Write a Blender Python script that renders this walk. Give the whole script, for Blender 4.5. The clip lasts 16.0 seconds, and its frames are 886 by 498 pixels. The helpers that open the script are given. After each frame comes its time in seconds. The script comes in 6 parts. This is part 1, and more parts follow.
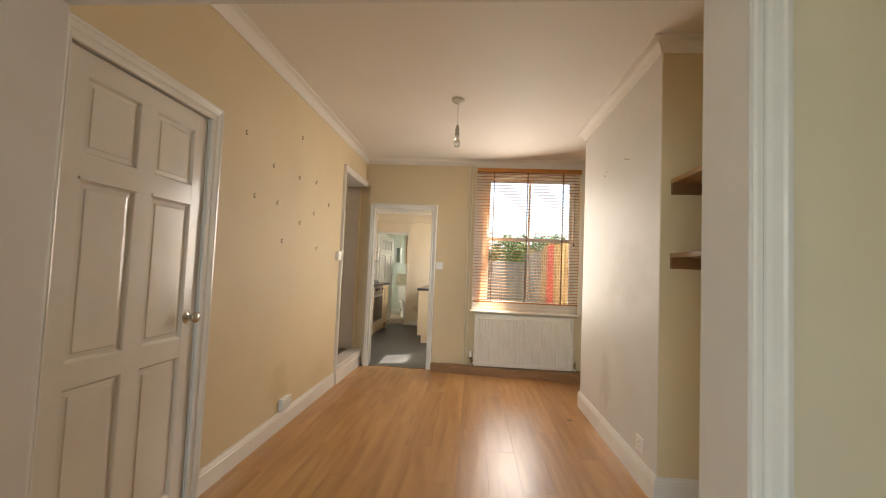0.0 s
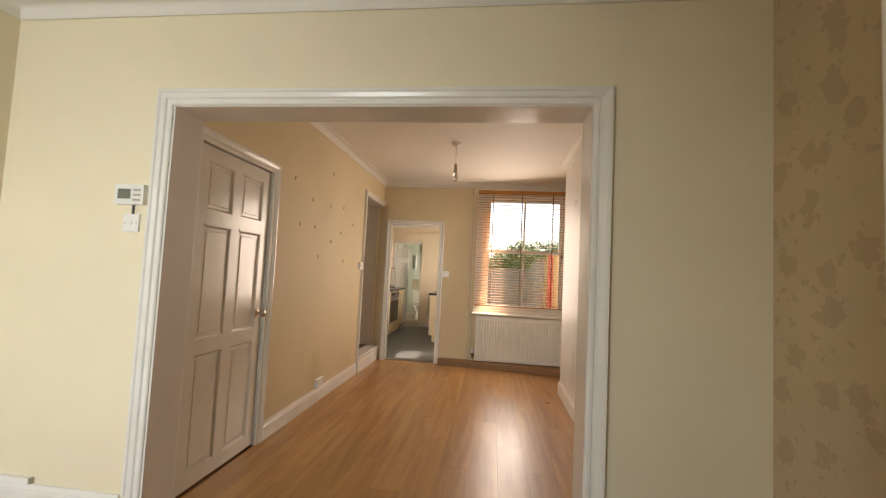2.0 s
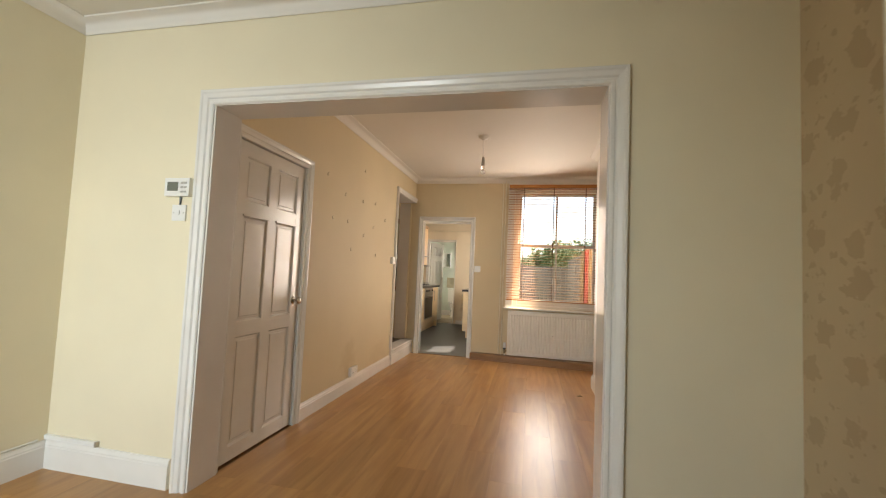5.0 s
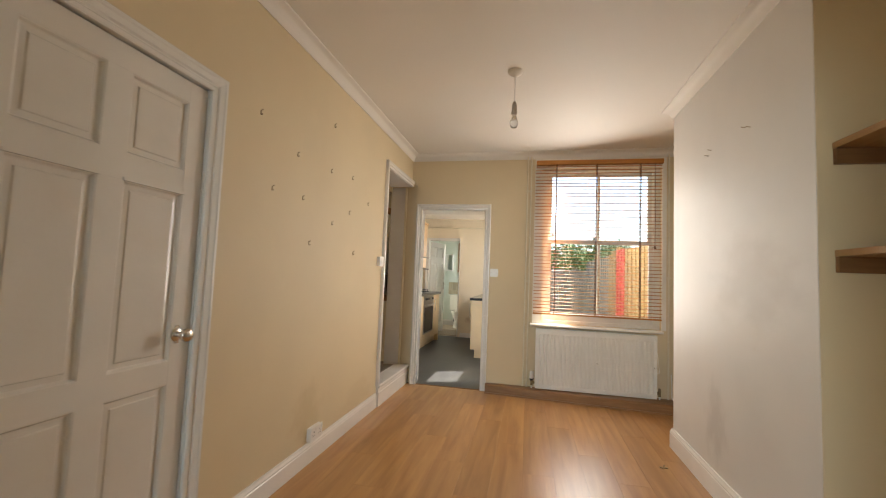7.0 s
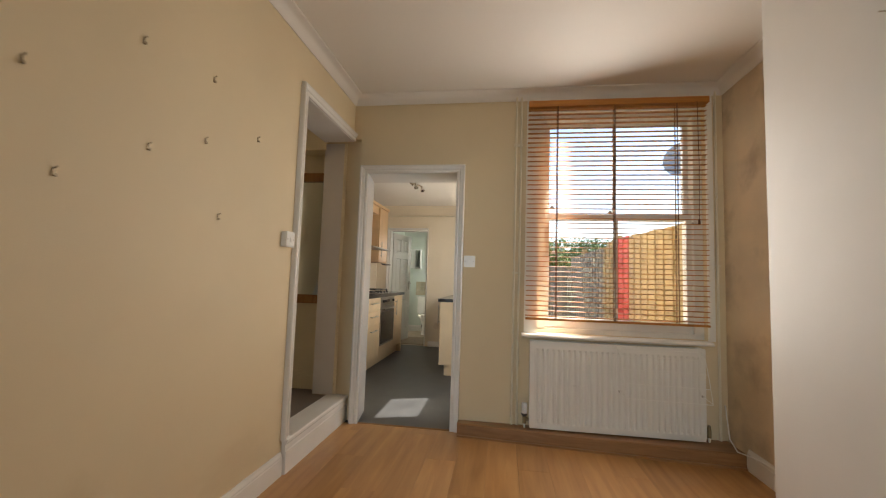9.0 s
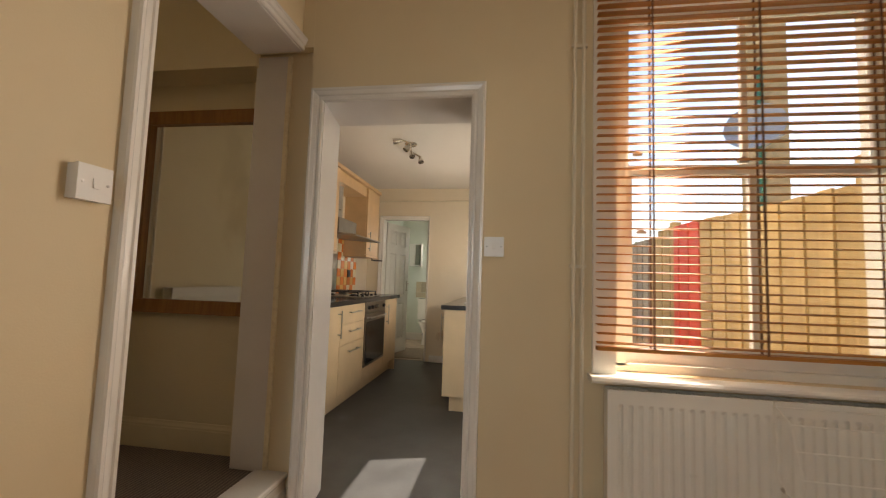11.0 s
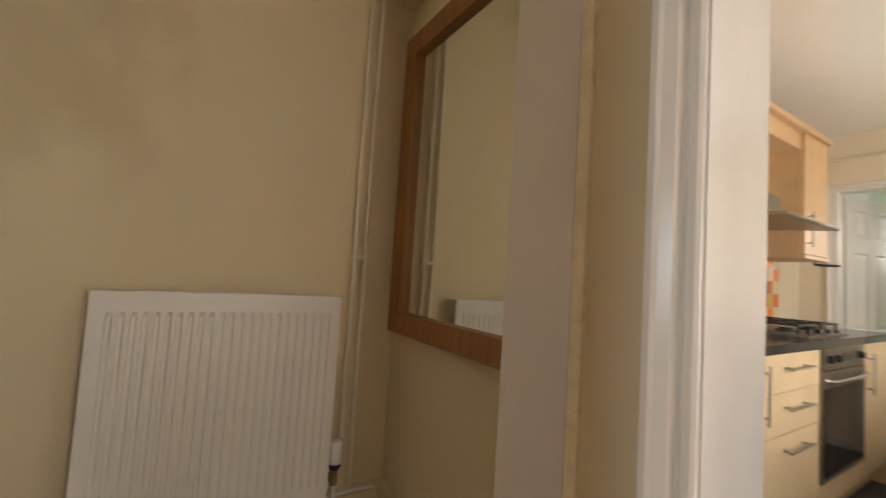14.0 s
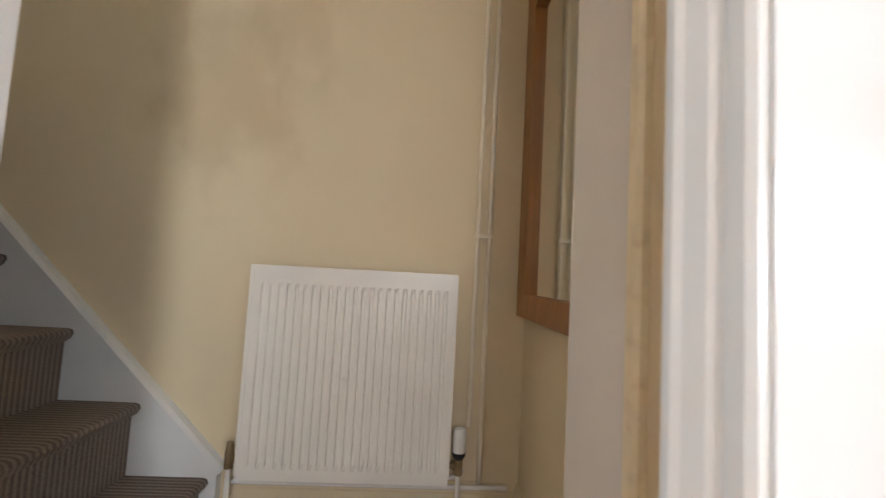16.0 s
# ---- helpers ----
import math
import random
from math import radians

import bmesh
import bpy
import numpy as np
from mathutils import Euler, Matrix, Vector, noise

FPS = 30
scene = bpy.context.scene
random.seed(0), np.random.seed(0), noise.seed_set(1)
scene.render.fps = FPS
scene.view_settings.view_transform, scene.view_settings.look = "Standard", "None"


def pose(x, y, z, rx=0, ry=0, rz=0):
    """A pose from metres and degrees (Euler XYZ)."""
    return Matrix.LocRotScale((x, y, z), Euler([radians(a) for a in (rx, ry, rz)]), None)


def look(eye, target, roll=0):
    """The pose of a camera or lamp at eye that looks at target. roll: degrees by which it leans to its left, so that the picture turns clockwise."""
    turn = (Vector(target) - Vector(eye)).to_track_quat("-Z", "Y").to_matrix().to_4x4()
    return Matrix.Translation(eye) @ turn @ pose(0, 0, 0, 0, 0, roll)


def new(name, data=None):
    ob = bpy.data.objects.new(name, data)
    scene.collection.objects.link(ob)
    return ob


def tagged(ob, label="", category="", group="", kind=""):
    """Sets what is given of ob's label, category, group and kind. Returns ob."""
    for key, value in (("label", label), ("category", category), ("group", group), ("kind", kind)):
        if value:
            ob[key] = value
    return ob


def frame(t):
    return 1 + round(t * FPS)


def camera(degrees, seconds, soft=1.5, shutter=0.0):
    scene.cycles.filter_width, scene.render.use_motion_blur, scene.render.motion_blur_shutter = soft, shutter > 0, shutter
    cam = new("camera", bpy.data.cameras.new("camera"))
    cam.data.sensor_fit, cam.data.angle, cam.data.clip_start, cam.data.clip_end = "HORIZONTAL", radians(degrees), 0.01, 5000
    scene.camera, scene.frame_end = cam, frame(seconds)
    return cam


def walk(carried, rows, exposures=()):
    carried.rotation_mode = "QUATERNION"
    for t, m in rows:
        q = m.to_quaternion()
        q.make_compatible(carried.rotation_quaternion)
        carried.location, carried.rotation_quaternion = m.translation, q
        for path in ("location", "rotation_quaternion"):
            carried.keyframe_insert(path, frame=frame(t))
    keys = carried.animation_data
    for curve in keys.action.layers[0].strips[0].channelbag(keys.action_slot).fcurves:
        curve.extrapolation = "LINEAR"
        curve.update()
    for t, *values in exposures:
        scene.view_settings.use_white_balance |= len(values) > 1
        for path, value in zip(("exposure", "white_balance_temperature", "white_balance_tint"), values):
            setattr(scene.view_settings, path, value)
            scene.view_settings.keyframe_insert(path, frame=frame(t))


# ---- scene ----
cam = camera(94.4, 16.0, soft=1.1, shutter=0.3)
PATH = [
    (0, (0.209, 0.614, 1.24), (0.058, 2.606, 1.341), 2.4),
    (0.5, (0.227, 0.398, 1.28), (0.059, 2.388, 1.39), 2.5),
    (1, (0.312, 0.22, 1.323), (0.125, 2.208, 1.435), 2.8),
    (1.5, (0.399, 0.011, 1.318), (0.192, 1.997, 1.433), 2.8),
    (2, (0.447, -0.206, 1.299), (0.206, 1.776, 1.417), 2.8),
    (2.5, (0.467, -0.453, 1.27), (0.179, 1.522, 1.392), 2.7),
    (3, (0.543, -0.602, 1.262), (0.204, 1.366, 1.383), 2.8),
    (3.5, (0.681, -0.708, 1.199), (0.296, 1.251, 1.317), 2.7),
    (4, (0.692, -0.676, 1.179), (0.278, 1.277, 1.292), 2.7),
    (6.5, (0.198, 0.834, 1.254), (-0.223, 2.785, 1.383), 2.4),
    (7, (0.158, 1.169, 1.224), (-0.253, 3.122, 1.358), 2.3),
    (7.5, (0.13, 1.494, 1.191), (-0.248, 3.452, 1.339), 2.2),
    (8, (0.086, 1.839, 1.16), (-0.262, 3.803, 1.312), 2.0),
    (10.5, (-0.080, 3.592, 1.128), (-0.305, 5.573, 1.277), 1.9),
    (11, (-0.162, 3.897, 1.131), (-0.467, 5.868, 1.283), 1.9),
    (11.5, (-0.254, 4.203, 1.155), (-0.652, 6.157, 1.311), 2.2),
    (12, (-0.310, 4.440, 1.131), (-0.821, 6.368, 1.289), 2.2),
    (12.5, (-0.401, 4.727, 1.109), (-1.090, 6.597, 1.270), 2.4),
    (13, (-0.548, 4.987, 1.117), (-1.526, 6.724, 1.278), 2.7),
    (13.5, (-0.720, 5.142, 1.133), (-2.057, 6.620, 1.297), 3.1),
    (14, (-0.813, 5.221, 1.130), (-2.508, 6.275, 1.250), 3.6),
    (14.5, (-0.817, 5.320, 1.086), (-2.736, 5.874, 1.198), 3.4),
    (15, (-0.821, 5.381, 1.078), (-2.807, 5.567, 1.213), 3.3),
    (15.5, (-0.844, 5.438, 1.076), (-2.838, 5.446, 1.222), 3.4),
    (16, (-0.853, 5.555, 1.019), (-2.845, 5.657, 1.158), 3.1),
]
EXPOSURES = [(0.0, 2.1, 7300, 12), (0.5, 1.92, 7200, 12), (1.0, 1.88, 7700, 15), (2.0, 1.90, 8100, 18), (3.5, 1.98, 7500, 14), (4.2, 1.98, 7500, 14), (6.3, 2.0, 7900, 17), (7.0, 2.08, 6900, 11), (8.0, 1.83, 6800, 11), (10.5, 1.45, 7200, 13), (11.0, 1.4, 7600, 15), (11.5, 1.38, 7700, 17), (12.0, 1.5, 7700, 16), (12.5, 1.75, 7300, 15), (13.5, 2.12, 6500, 11), (14.0, 2.2, 7000, 14), (15.0, 3.08, 5450, 8), (16.0, 2.95, 5800, 11)]
walk(cam, [(t, look(eye, target, roll)) for t, eye, target, roll in PATH], EXPOSURES)

# ---- world, sun, window light, added fills ----
world = bpy.data.worlds.new("sky")
scene.world = world
world.use_nodes = True
wn = world.node_tree.nodes
sky = wn.new("ShaderNodeTexSky")
sky.sky_type = "NISHITA"
sky.sun_disc = False
SUN_EL, SUN_AZ = radians(44), math.atan2(0.946, 0.324)
sky.sun_elevation, sky.sun_rotation = SUN_EL, SUN_AZ
world.node_tree.links.new(sky.outputs[0], wn["Background"].inputs["Color"])
wn["Background"].inputs["Strength"].default_value = 0.15

sun_data = bpy.data.lights.new("sun", "SUN")
sun_data.energy, sun_data.angle, sun_data.color = 5.0, radians(0.5), (1.0, 0.95, 0.86)
sun = new("sun", sun_data)
sun_dir = Vector((math.cos(SUN_EL) * math.sin(SUN_AZ), math.cos(SUN_EL) * math.cos(SUN_AZ), math.sin(SUN_EL)))
sun.matrix_world = look(sun_dir * 20, (0, 0, 0))


def area_light(name, place, target, w, h, watts, colour=(1, 0.97, 0.93), spread=180):
    """An area lamp for the sky light at a window, and for the added fills."""
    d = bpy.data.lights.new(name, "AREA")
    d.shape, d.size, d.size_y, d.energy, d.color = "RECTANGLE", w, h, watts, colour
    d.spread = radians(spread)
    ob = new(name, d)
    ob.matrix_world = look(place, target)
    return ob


area_light("front_window_light", (-1.25, -2.42, 1.6), (-1.9, 1.6, 0.70), 1.4, 1.5, 12.0, (0.66, 0.85, 1.0), 105)
area_light("rear_window_light", (0.68, 5.635, 1.50), (-0.41, 3, 1.44), 0.6, 1.4, 8.0, (1, 0.97, 0.93))
area_light("kitchen_window_light", (0.14, 8.2, 1.35), (-2, 7.9, 1.3), 1.0, 0.55, 5.5)
area_light("kitchen_side_light", (0.14, 6.6, 1.03), (-2, 6.6, 0.9), 0.55, 0.45, 2.3, (0.86, 0.94, 1.0))
# added fill above the stair hall; no window is built on the landing
area_light("landing_fill_light", (-1.40, 5.3, 4.5), (-2.3, 5.9, 1.2), 0.6, 0.6, 0.9, (1, 0.97, 0.93))
# added fill that brightens the bathroom from an unseen opening
area_light("bathroom_fill_light", (-1.08, 11.27, 1.7), (-2, 11.0, 1.3), 0.4, 0.6, 1.5)

# ---- materials ----
MATS = {}


def mat(name, colour, rough=0.6, metal=0.0, vary=0.06, scale=3.0, bump=0.05, bump_scale=120.0, stains=None, coat=0.0, per_object=0.0, spec=0.5):
    """A painted or plain surface: base colour with broad and fine variation, fine relief, optional stains (colour, amount, scale)."""
    m = bpy.data.materials.new(name)
    m.use_nodes = True
    nt, nd, lk = m.node_tree, m.node_tree.nodes, m.node_tree.links
    b = nd["Principled BSDF"]
    b.inputs["Roughness"].default_value, b.inputs["Metallic"].default_value = rough, metal
    b.inputs["Coat Weight"].default_value = coat
    b.inputs["Coat Roughness"].default_value = 0.12
    b.inputs["Specular IOR Level"].default_value = spec
    tc = nd.new("ShaderNodeTexCoord")
    n1 = nd.new("ShaderNodeTexNoise")
    n1.inputs["Scale"].default_value, n1.inputs["Detail"].default_value = scale, 5
    n2 = nd.new("ShaderNodeTexNoise")
    n2.inputs["Scale"].default_value, n2.inputs["Detail"].default_value = bump_scale, 3
    lk.new(tc.outputs["Object"], n1.inputs["Vector"])
    lk.new(tc.outputs["Object"], n2.inputs["Vector"])
    ramp = nd.new("ShaderNodeMapRange")
    ramp.inputs["From Min"].default_value, ramp.inputs["From Max"].default_value = 0.3, 0.7
    ramp.inputs["To Min"].default_value, ramp.inputs["To Max"].default_value = 1 - vary, 1 + vary
    lk.new(n1.outputs["Fac"], ramp.inputs["Value"])
    mul = nd.new("ShaderNodeMix")
    mul.data_type, mul.blend_type = "RGBA", "MULTIPLY"
    mul.inputs["Factor"].default_value = 1
    mul.inputs["A"].default_value = (*colour, 1)
    lk.new(ramp.outputs["Result"], mul.inputs["B"])
    out = mul.outputs["Result"]
    if per_object:
        info = nd.new("ShaderNodeObjectInfo")
        r2 = nd.new("ShaderNodeMapRange")
        r2.inputs["To Min"].default_value, r2.inputs["To Max"].default_value = 1 - per_object, 1 + per_object
        lk.new(info.outputs["Random"], r2.inputs["Value"])
        m2 = nd.new("ShaderNodeMix")
        m2.data_type, m2.blend_type = "RGBA", "MULTIPLY"
        m2.inputs["Factor"].default_value = 1
        lk.new(out, m2.inputs["A"])
        lk.new(r2.outputs["Result"], m2.inputs["B"])
        out = m2.outputs["Result"]
    if stains:
        sc, amount, sscale = stains
        n3 = nd.new("ShaderNodeTexNoise")
        n3.inputs["Scale"].default_value, n3.inputs["Detail"].default_value = sscale, 6
        lk.new(tc.outputs["Object"], n3.inputs["Vector"])
        r3 = nd.new("ShaderNodeMapRange")
        r3.inputs["From Min"].default_value, r3.inputs["From Max"].default_value = 0.52, 0.75
        r3.inputs["To Max"].default_value = amount
        lk.new(n3.outputs["Fac"], r3.inputs["Value"])
        m3 = nd.new("ShaderNodeMix")
        m3.data_type = "RGBA"
        m3.inputs["B"].default_value = (*sc, 1)
        lk.new(r3.outputs["Result"], m3.inputs["Factor"])
        lk.new(out, m3.inputs["A"])
        out = m3.outputs["Result"]
    lk.new(out, b.inputs["Base Color"])
    rr = nd.new("ShaderNodeMapRange")
    rr.inputs["To Min"].default_value, rr.inputs["To Max"].default_value = max(rough - 0.07, 0.02), min(rough + 0.07, 1)
    lk.new(n1.outputs["Fac"], rr.inputs["Value"])
    lk.new(rr.outputs["Result"], b.inputs["Roughness"])
    if bump:
        bp = nd.new("ShaderNodeBump")
        bp.inputs["Strength"].default_value, bp.inputs["Distance"].default_value = bump, 0.004
        lk.new(n2.outputs["Fac"], bp.inputs["Height"])
        lk.new(bp.outputs["Normal"], b.inputs["Normal"])
    MATS[name] = m
    return m


def wood(name, c1, c2, along="y", rough=0.35, scale=1.0, coat=0.0, per_object=0.1, stretch=14.0, offset=True):
    """Wood with long grain along one axis, each piece with its own tone."""
    m = bpy.data.materials.new(name)
    m.use_nodes = True
    nd, lk = m.node_tree.nodes, m.node_tree.links
    b = nd["Principled BSDF"]
    b.inputs["Coat Weight"].default_value = coat
    b.inputs["Coat Roughness"].default_value = 0.15
    tc = nd.new("ShaderNodeTexCoord")
    mp = nd.new("ShaderNodeMapping")
    s = {"x": (1, stretch, stretch), "y": (stretch, 1, stretch), "z": (stretch, stretch, 1)}[along]
    mp.inputs["Scale"].default_value = tuple(a * scale for a in s)
    info = nd.new("ShaderNodeObjectInfo")
    add = nd.new("ShaderNodeVectorMath")
    mulv = nd.new("ShaderNodeVectorMath")
    mulv.operation = "SCALE"
    mulv.inputs[0].default_value = (7.3, 11.1, 5.7)
    lk.new(info.outputs["Random"], mulv.inputs["Scale"])
    lk.new(tc.outputs["Object"], add.inputs[0])
    if offset:
        lk.new(mulv.outputs[0], add.inputs[1])
    lk.new(add.outputs[0], mp.inputs["Vector"])
    n = nd.new("ShaderNodeTexNoise")
    n.inputs["Scale"].default_value, n.inputs["Detail"].default_value, n.inputs["Distortion"].default_value = 1.6, 7, 0.6
    lk.new(mp.outputs[0], n.inputs["Vector"])
    mix = nd.new("ShaderNodeMix")
    mix.data_type = "RGBA"
    mix.inputs["A"].default_value, mix.inputs["B"].default_value = (*c1, 1), (*c2, 1)
    r = nd.new("ShaderNodeMapRange")
    r.inputs["From Min"].default_value, r.inputs["From Max"].default_value = 0.3, 0.72
    lk.new(n.outputs["Fac"], r.inputs["Value"])
    lk.new(r.outputs["Result"], mix.inputs["Factor"])
    r2 = nd.new("ShaderNodeMapRange")
    r2.inputs["To Min"].default_value, r2.inputs["To Max"].default_value = 1 - per_object, 1 + per_object
    lk.new(info.outputs["Random"], r2.inputs["Value"])
    m2 = nd.new("ShaderNodeMix")
    m2.data_type, m2.blend_type = "RGBA", "MULTIPLY"
    m2.inputs["Factor"].default_value = 1
    lk.new(mix.outputs["Result"], m2.inputs["A"])
    lk.new(r2.outputs["Result"], m2.inputs["B"])
    lk.new(m2.outputs["Result"], b.inputs["Base Color"])
    n4 = nd.new("ShaderNodeTexNoise")
    n4.inputs["Scale"].default_value, n4.inputs["Detail"].default_value = 2.2, 5
    lk.new(tc.outputs["Object"], n4.inputs["Vector"])
    r4 = nd.new("ShaderNodeMapRange")
    r4.inputs["To Min"].default_value, r4.inputs["To Max"].default_value = max(rough - 0.1, 0.05), rough + 0.12
    lk.new(n4.outputs["Fac"], r4.inputs["Value"])
    lk.new(r4.outputs["Result"], b.inputs["Roughness"])
    bp = nd.new("ShaderNodeBump")
    bp.inputs["Strength"].default_value, bp.inputs["Distance"].default_value = 0.06, 0.003
    lk.new(n.outputs["Fac"], bp.inputs["Height"])
    lk.new(bp.outputs["Normal"], b.inputs["Normal"])
    MATS[name] = m
    return m


CREAM = mat("cream_wall_paint", (0.72, 0.593, 0.388), 0.62, vary=0.04, scale=1.3, bump=0.10, bump_scale=180, stains=((0.62, 0.47, 0.27), 0.16, 1.7))
PALE = mat("pale_cream_paint", (0.80, 0.71, 0.52), 0.62, vary=0.04, scale=1.5, bump=0.10, bump_scale=180)
BREAST = mat("off_white_wall_paint", (0.72, 0.69, 0.65), 0.55, vary=0.05, scale=1.6, bump=0.10, bump_scale=160, stains=((0.52, 0.46, 0.39), 0.22, 1.6))
CEIL = mat("ceiling_white_paint", (0.78, 0.74, 0.68), 0.7, vary=0.03, scale=1.0, bump=0.08, bump_scale=90)
KCEIL = mat("kitchen_ceiling_gloss", (0.84, 0.81, 0.76), 0.20, vary=0.02, scale=1.0, bump=0.05, bump_scale=70)
GLOSS = mat("white_gloss_woodwork", (0.80, 0.77, 0.72), 0.22, vary=0.03, scale=4, bump=0.05, bump_scale=60, stains=((0.62, 0.54, 0.42), 0.15, 5))
DOORW = mat("aged_white_gloss_door", (0.76, 0.72, 0.66), 0.20, vary=0.04, scale=3, bump=0.08, bump_scale=40, stains=((0.62, 0.52, 0.40), 0.18, 4))
DIRTY = mat("damp_stained_plaster", (0.66, 0.53, 0.36), 0.7, vary=0.10, scale=3, bump=0.35, bump_scale=30, stains=((0.30, 0.22, 0.14), 0.75, 3.2))
HALL = mat("hall_cream_paint", (0.73, 0.615, 0.405), 0.65, vary=0.05, scale=1.5, bump=0.1, bump_scale=150, stains=((0.46, 0.35, 0.20), 0.22, 1.5))
KWALL = mat("kitchen_cream_paint", (0.80, 0.70, 0.54), 0.55, vary=0.04, scale=2, bump=0.1, bump_scale=120, stains=((0.62, 0.48, 0.30), 0.2, 2))
MINT = mat("pale_mint_paint", (0.66, 0.72, 0.64), 0.6, vary=0.03, scale=2)
VINYL = mat("dark_slate_vinyl", (0.062, 0.064, 0.066), 0.45, vary=0.25, scale=5, bump=0.10, bump_scale=70, stains=((0.09, 0.09, 0.09), 0.4, 6))
PLANK = wood("laminate_beech", (0.50, 0.265, 0.095), (0.34, 0.160, 0.050), "y", 0.34, 0.8, 0.06, 0.085, 13)
UNDER = mat("floor_underlay", (0.24, 0.12, 0.045), 0.8)
BROWN = wood("brown_laminate_edge", (0.36, 0.19, 0.08), (0.25, 0.12, 0.045), "x", 0.4, 1.5, 0.0, 0.05)
OUTW = mat("outside_render", (0.72, 0.68, 0.60), 0.8, vary=0.08, scale=4, bump=0.3, bump_scale=60)
TAN = mat("bathroom_floor_vinyl", (0.42, 0.34, 0.25), 0.5, vary=0.2, scale=9)
GRASS = mat("garden_ground", (0.16, 0.17, 0.08), 0.9, vary=0.35, scale=2, bump=0.6, bump_scale=40)


def smudge(m, place, size, colour, amount):
    """A soft-edged dirty mark with a ragged outline at one place on a surface."""
    nd, lk = m.node_tree.nodes, m.node_tree.links
    b = nd["Principled BSDF"]
    old = b.inputs["Base Color"].links[0].from_socket
    tc = nd.new("ShaderNodeTexCoord")
    mp = nd.new("ShaderNodeMapping")
    mp.vector_type = "TEXTURE"
    mp.inputs["Location"].default_value, mp.inputs["Scale"].default_value = place, size
    lk.new(tc.outputs["Object"], mp.inputs["Vector"])
    nz = nd.new("ShaderNodeTexNoise")
    nz.inputs["Scale"].default_value, nz.inputs["Detail"].default_value = 2.2, 5
    lk.new(mp.outputs[0], nz.inputs["Vector"])
    ln = nd.new("ShaderNodeVectorMath")
    ln.operation = "LENGTH"
    lk.new(mp.outputs[0], ln.inputs[0])
    ad = nd.new("ShaderNodeMath")
    ad.operation = "MULTIPLY_ADD"
    ad.inputs[1].default_value = 1.3
    lk.new(nz.outputs["Fac"], ad.inputs[0])
    lk.new(ln.outputs["Value"], ad.inputs[2])
    mr = nd.new("ShaderNodeMapRange")
    mr.interpolation_type = "SMOOTHSTEP"
    mr.inputs["From Min"].default_value, mr.inputs["From Max"].default_value = 0.85, 1.7
    mr.inputs["To Min"].default_value, mr.inputs["To Max"].default_value = amount, 0.0
    lk.new(ad.outputs[0], mr.inputs["Value"])
    mx = nd.new("ShaderNodeMix")
    mx.data_type = "RGBA"
    mx.inputs["B"].default_value = (*colour, 1)
    lk.new(mr.outputs["Result"], mx.inputs["Factor"])
    lk.new(old, mx.inputs["A"])
    lk.new(mx.outputs["Result"], b.inputs["Base Color"])


smudge(CREAM, (-1.2, 3.62, 0.32), (0.3, 0.22, 0.22), (0.56, 0.42, 0.22), 0.4)
smudge(CREAM, (-1.2, 4.45, 0.22), (0.3, 0.35, 0.16), (0.52, 0.37, 0.19), 0.2)
smudge(BREAST, (1.265, 3.95, 0.42), (0.3, 0.17, 0.28), (0.42, 0.38, 0.34), 0.35)
smudge(BREAST, (1.265, 3.55, 1.25), (0.3, 0.5, 0.3), (0.50, 0.45, 0.39), 0.4)
smudge(HALL, (-2.3, 4.85, 1.62), (0.3, 0.34, 0.42), (0.42, 0.30, 0.16), 0.4)
smudge(HALL, (-2.3, 5.05, 1.95), (0.3, 0.2, 0.4), (0.48, 0.36, 0.2), 0.3)
smudge(KWALL, (-1.0, 9.58, 0.36), (0.12, 0.2, 0.1), (0.50, 0.34, 0.2), 0.6)


# ---- builders ----
def bm_box(bm, x0, x1, y0, y1, z0, z1):
    vs = [bm.verts.new(p) for p in ((x0, y0, z0), (x1, y0, z0), (x1, y1, z0), (x0, y1, z0), (x0, y0, z1), (x1, y0, z1), (x1, y1, z1), (x0, y1, z1))]
    for f in ((3, 2, 1, 0), (4, 5, 6, 7), (0, 1, 5, 4), (1, 2, 6, 5), (2, 3, 7, 6), (3, 0, 4, 7)):
        bm.faces.new([vs[i] for i in f])
    return vs


def bm_cyl(bm, p, q, r, seg=16, r2=None, caps=True):
    """A cylinder or cone from p to q."""
    p, q = Vector(p), Vector(q)
    d = q - p
    m = Matrix.Translation((p + q) / 2) @ d.to_track_quat("Z", "Y").to_matrix().to_4x4()
    return bmesh.ops.create_cone(bm, cap_ends=caps, segments=seg, radius1=r, radius2=r if r2 is None else r2, depth=d.length, matrix=m)["verts"]


def bm_lathe(bm, profile, m=Matrix(), seg=24):
    """Turns (r, z) points about z."""
    rings = []
    for r, z in profile:
        rings.append([bm.verts.new(m @ Vector((r * math.cos(a), r * math.sin(a), z))) for a in (2 * math.pi * i / seg for i in range(seg))] if r > 1e-6 else [bm.verts.new(m @ Vector((0, 0, z)))])
    for a, b in zip(rings, rings[1:]):
        for i in range(seg):
            j = (i + 1) % seg
            if len(a) == 1 and len(b) > 1:
                bm.faces.new((a[0], b[i], b[j]))
            elif len(b) == 1 and len(a) > 1:
                bm.faces.new((a[i], b[0], a[j]))
            elif len(a) > 1:
                bm.faces.new((a[i], b[i], b[j], a[j]))


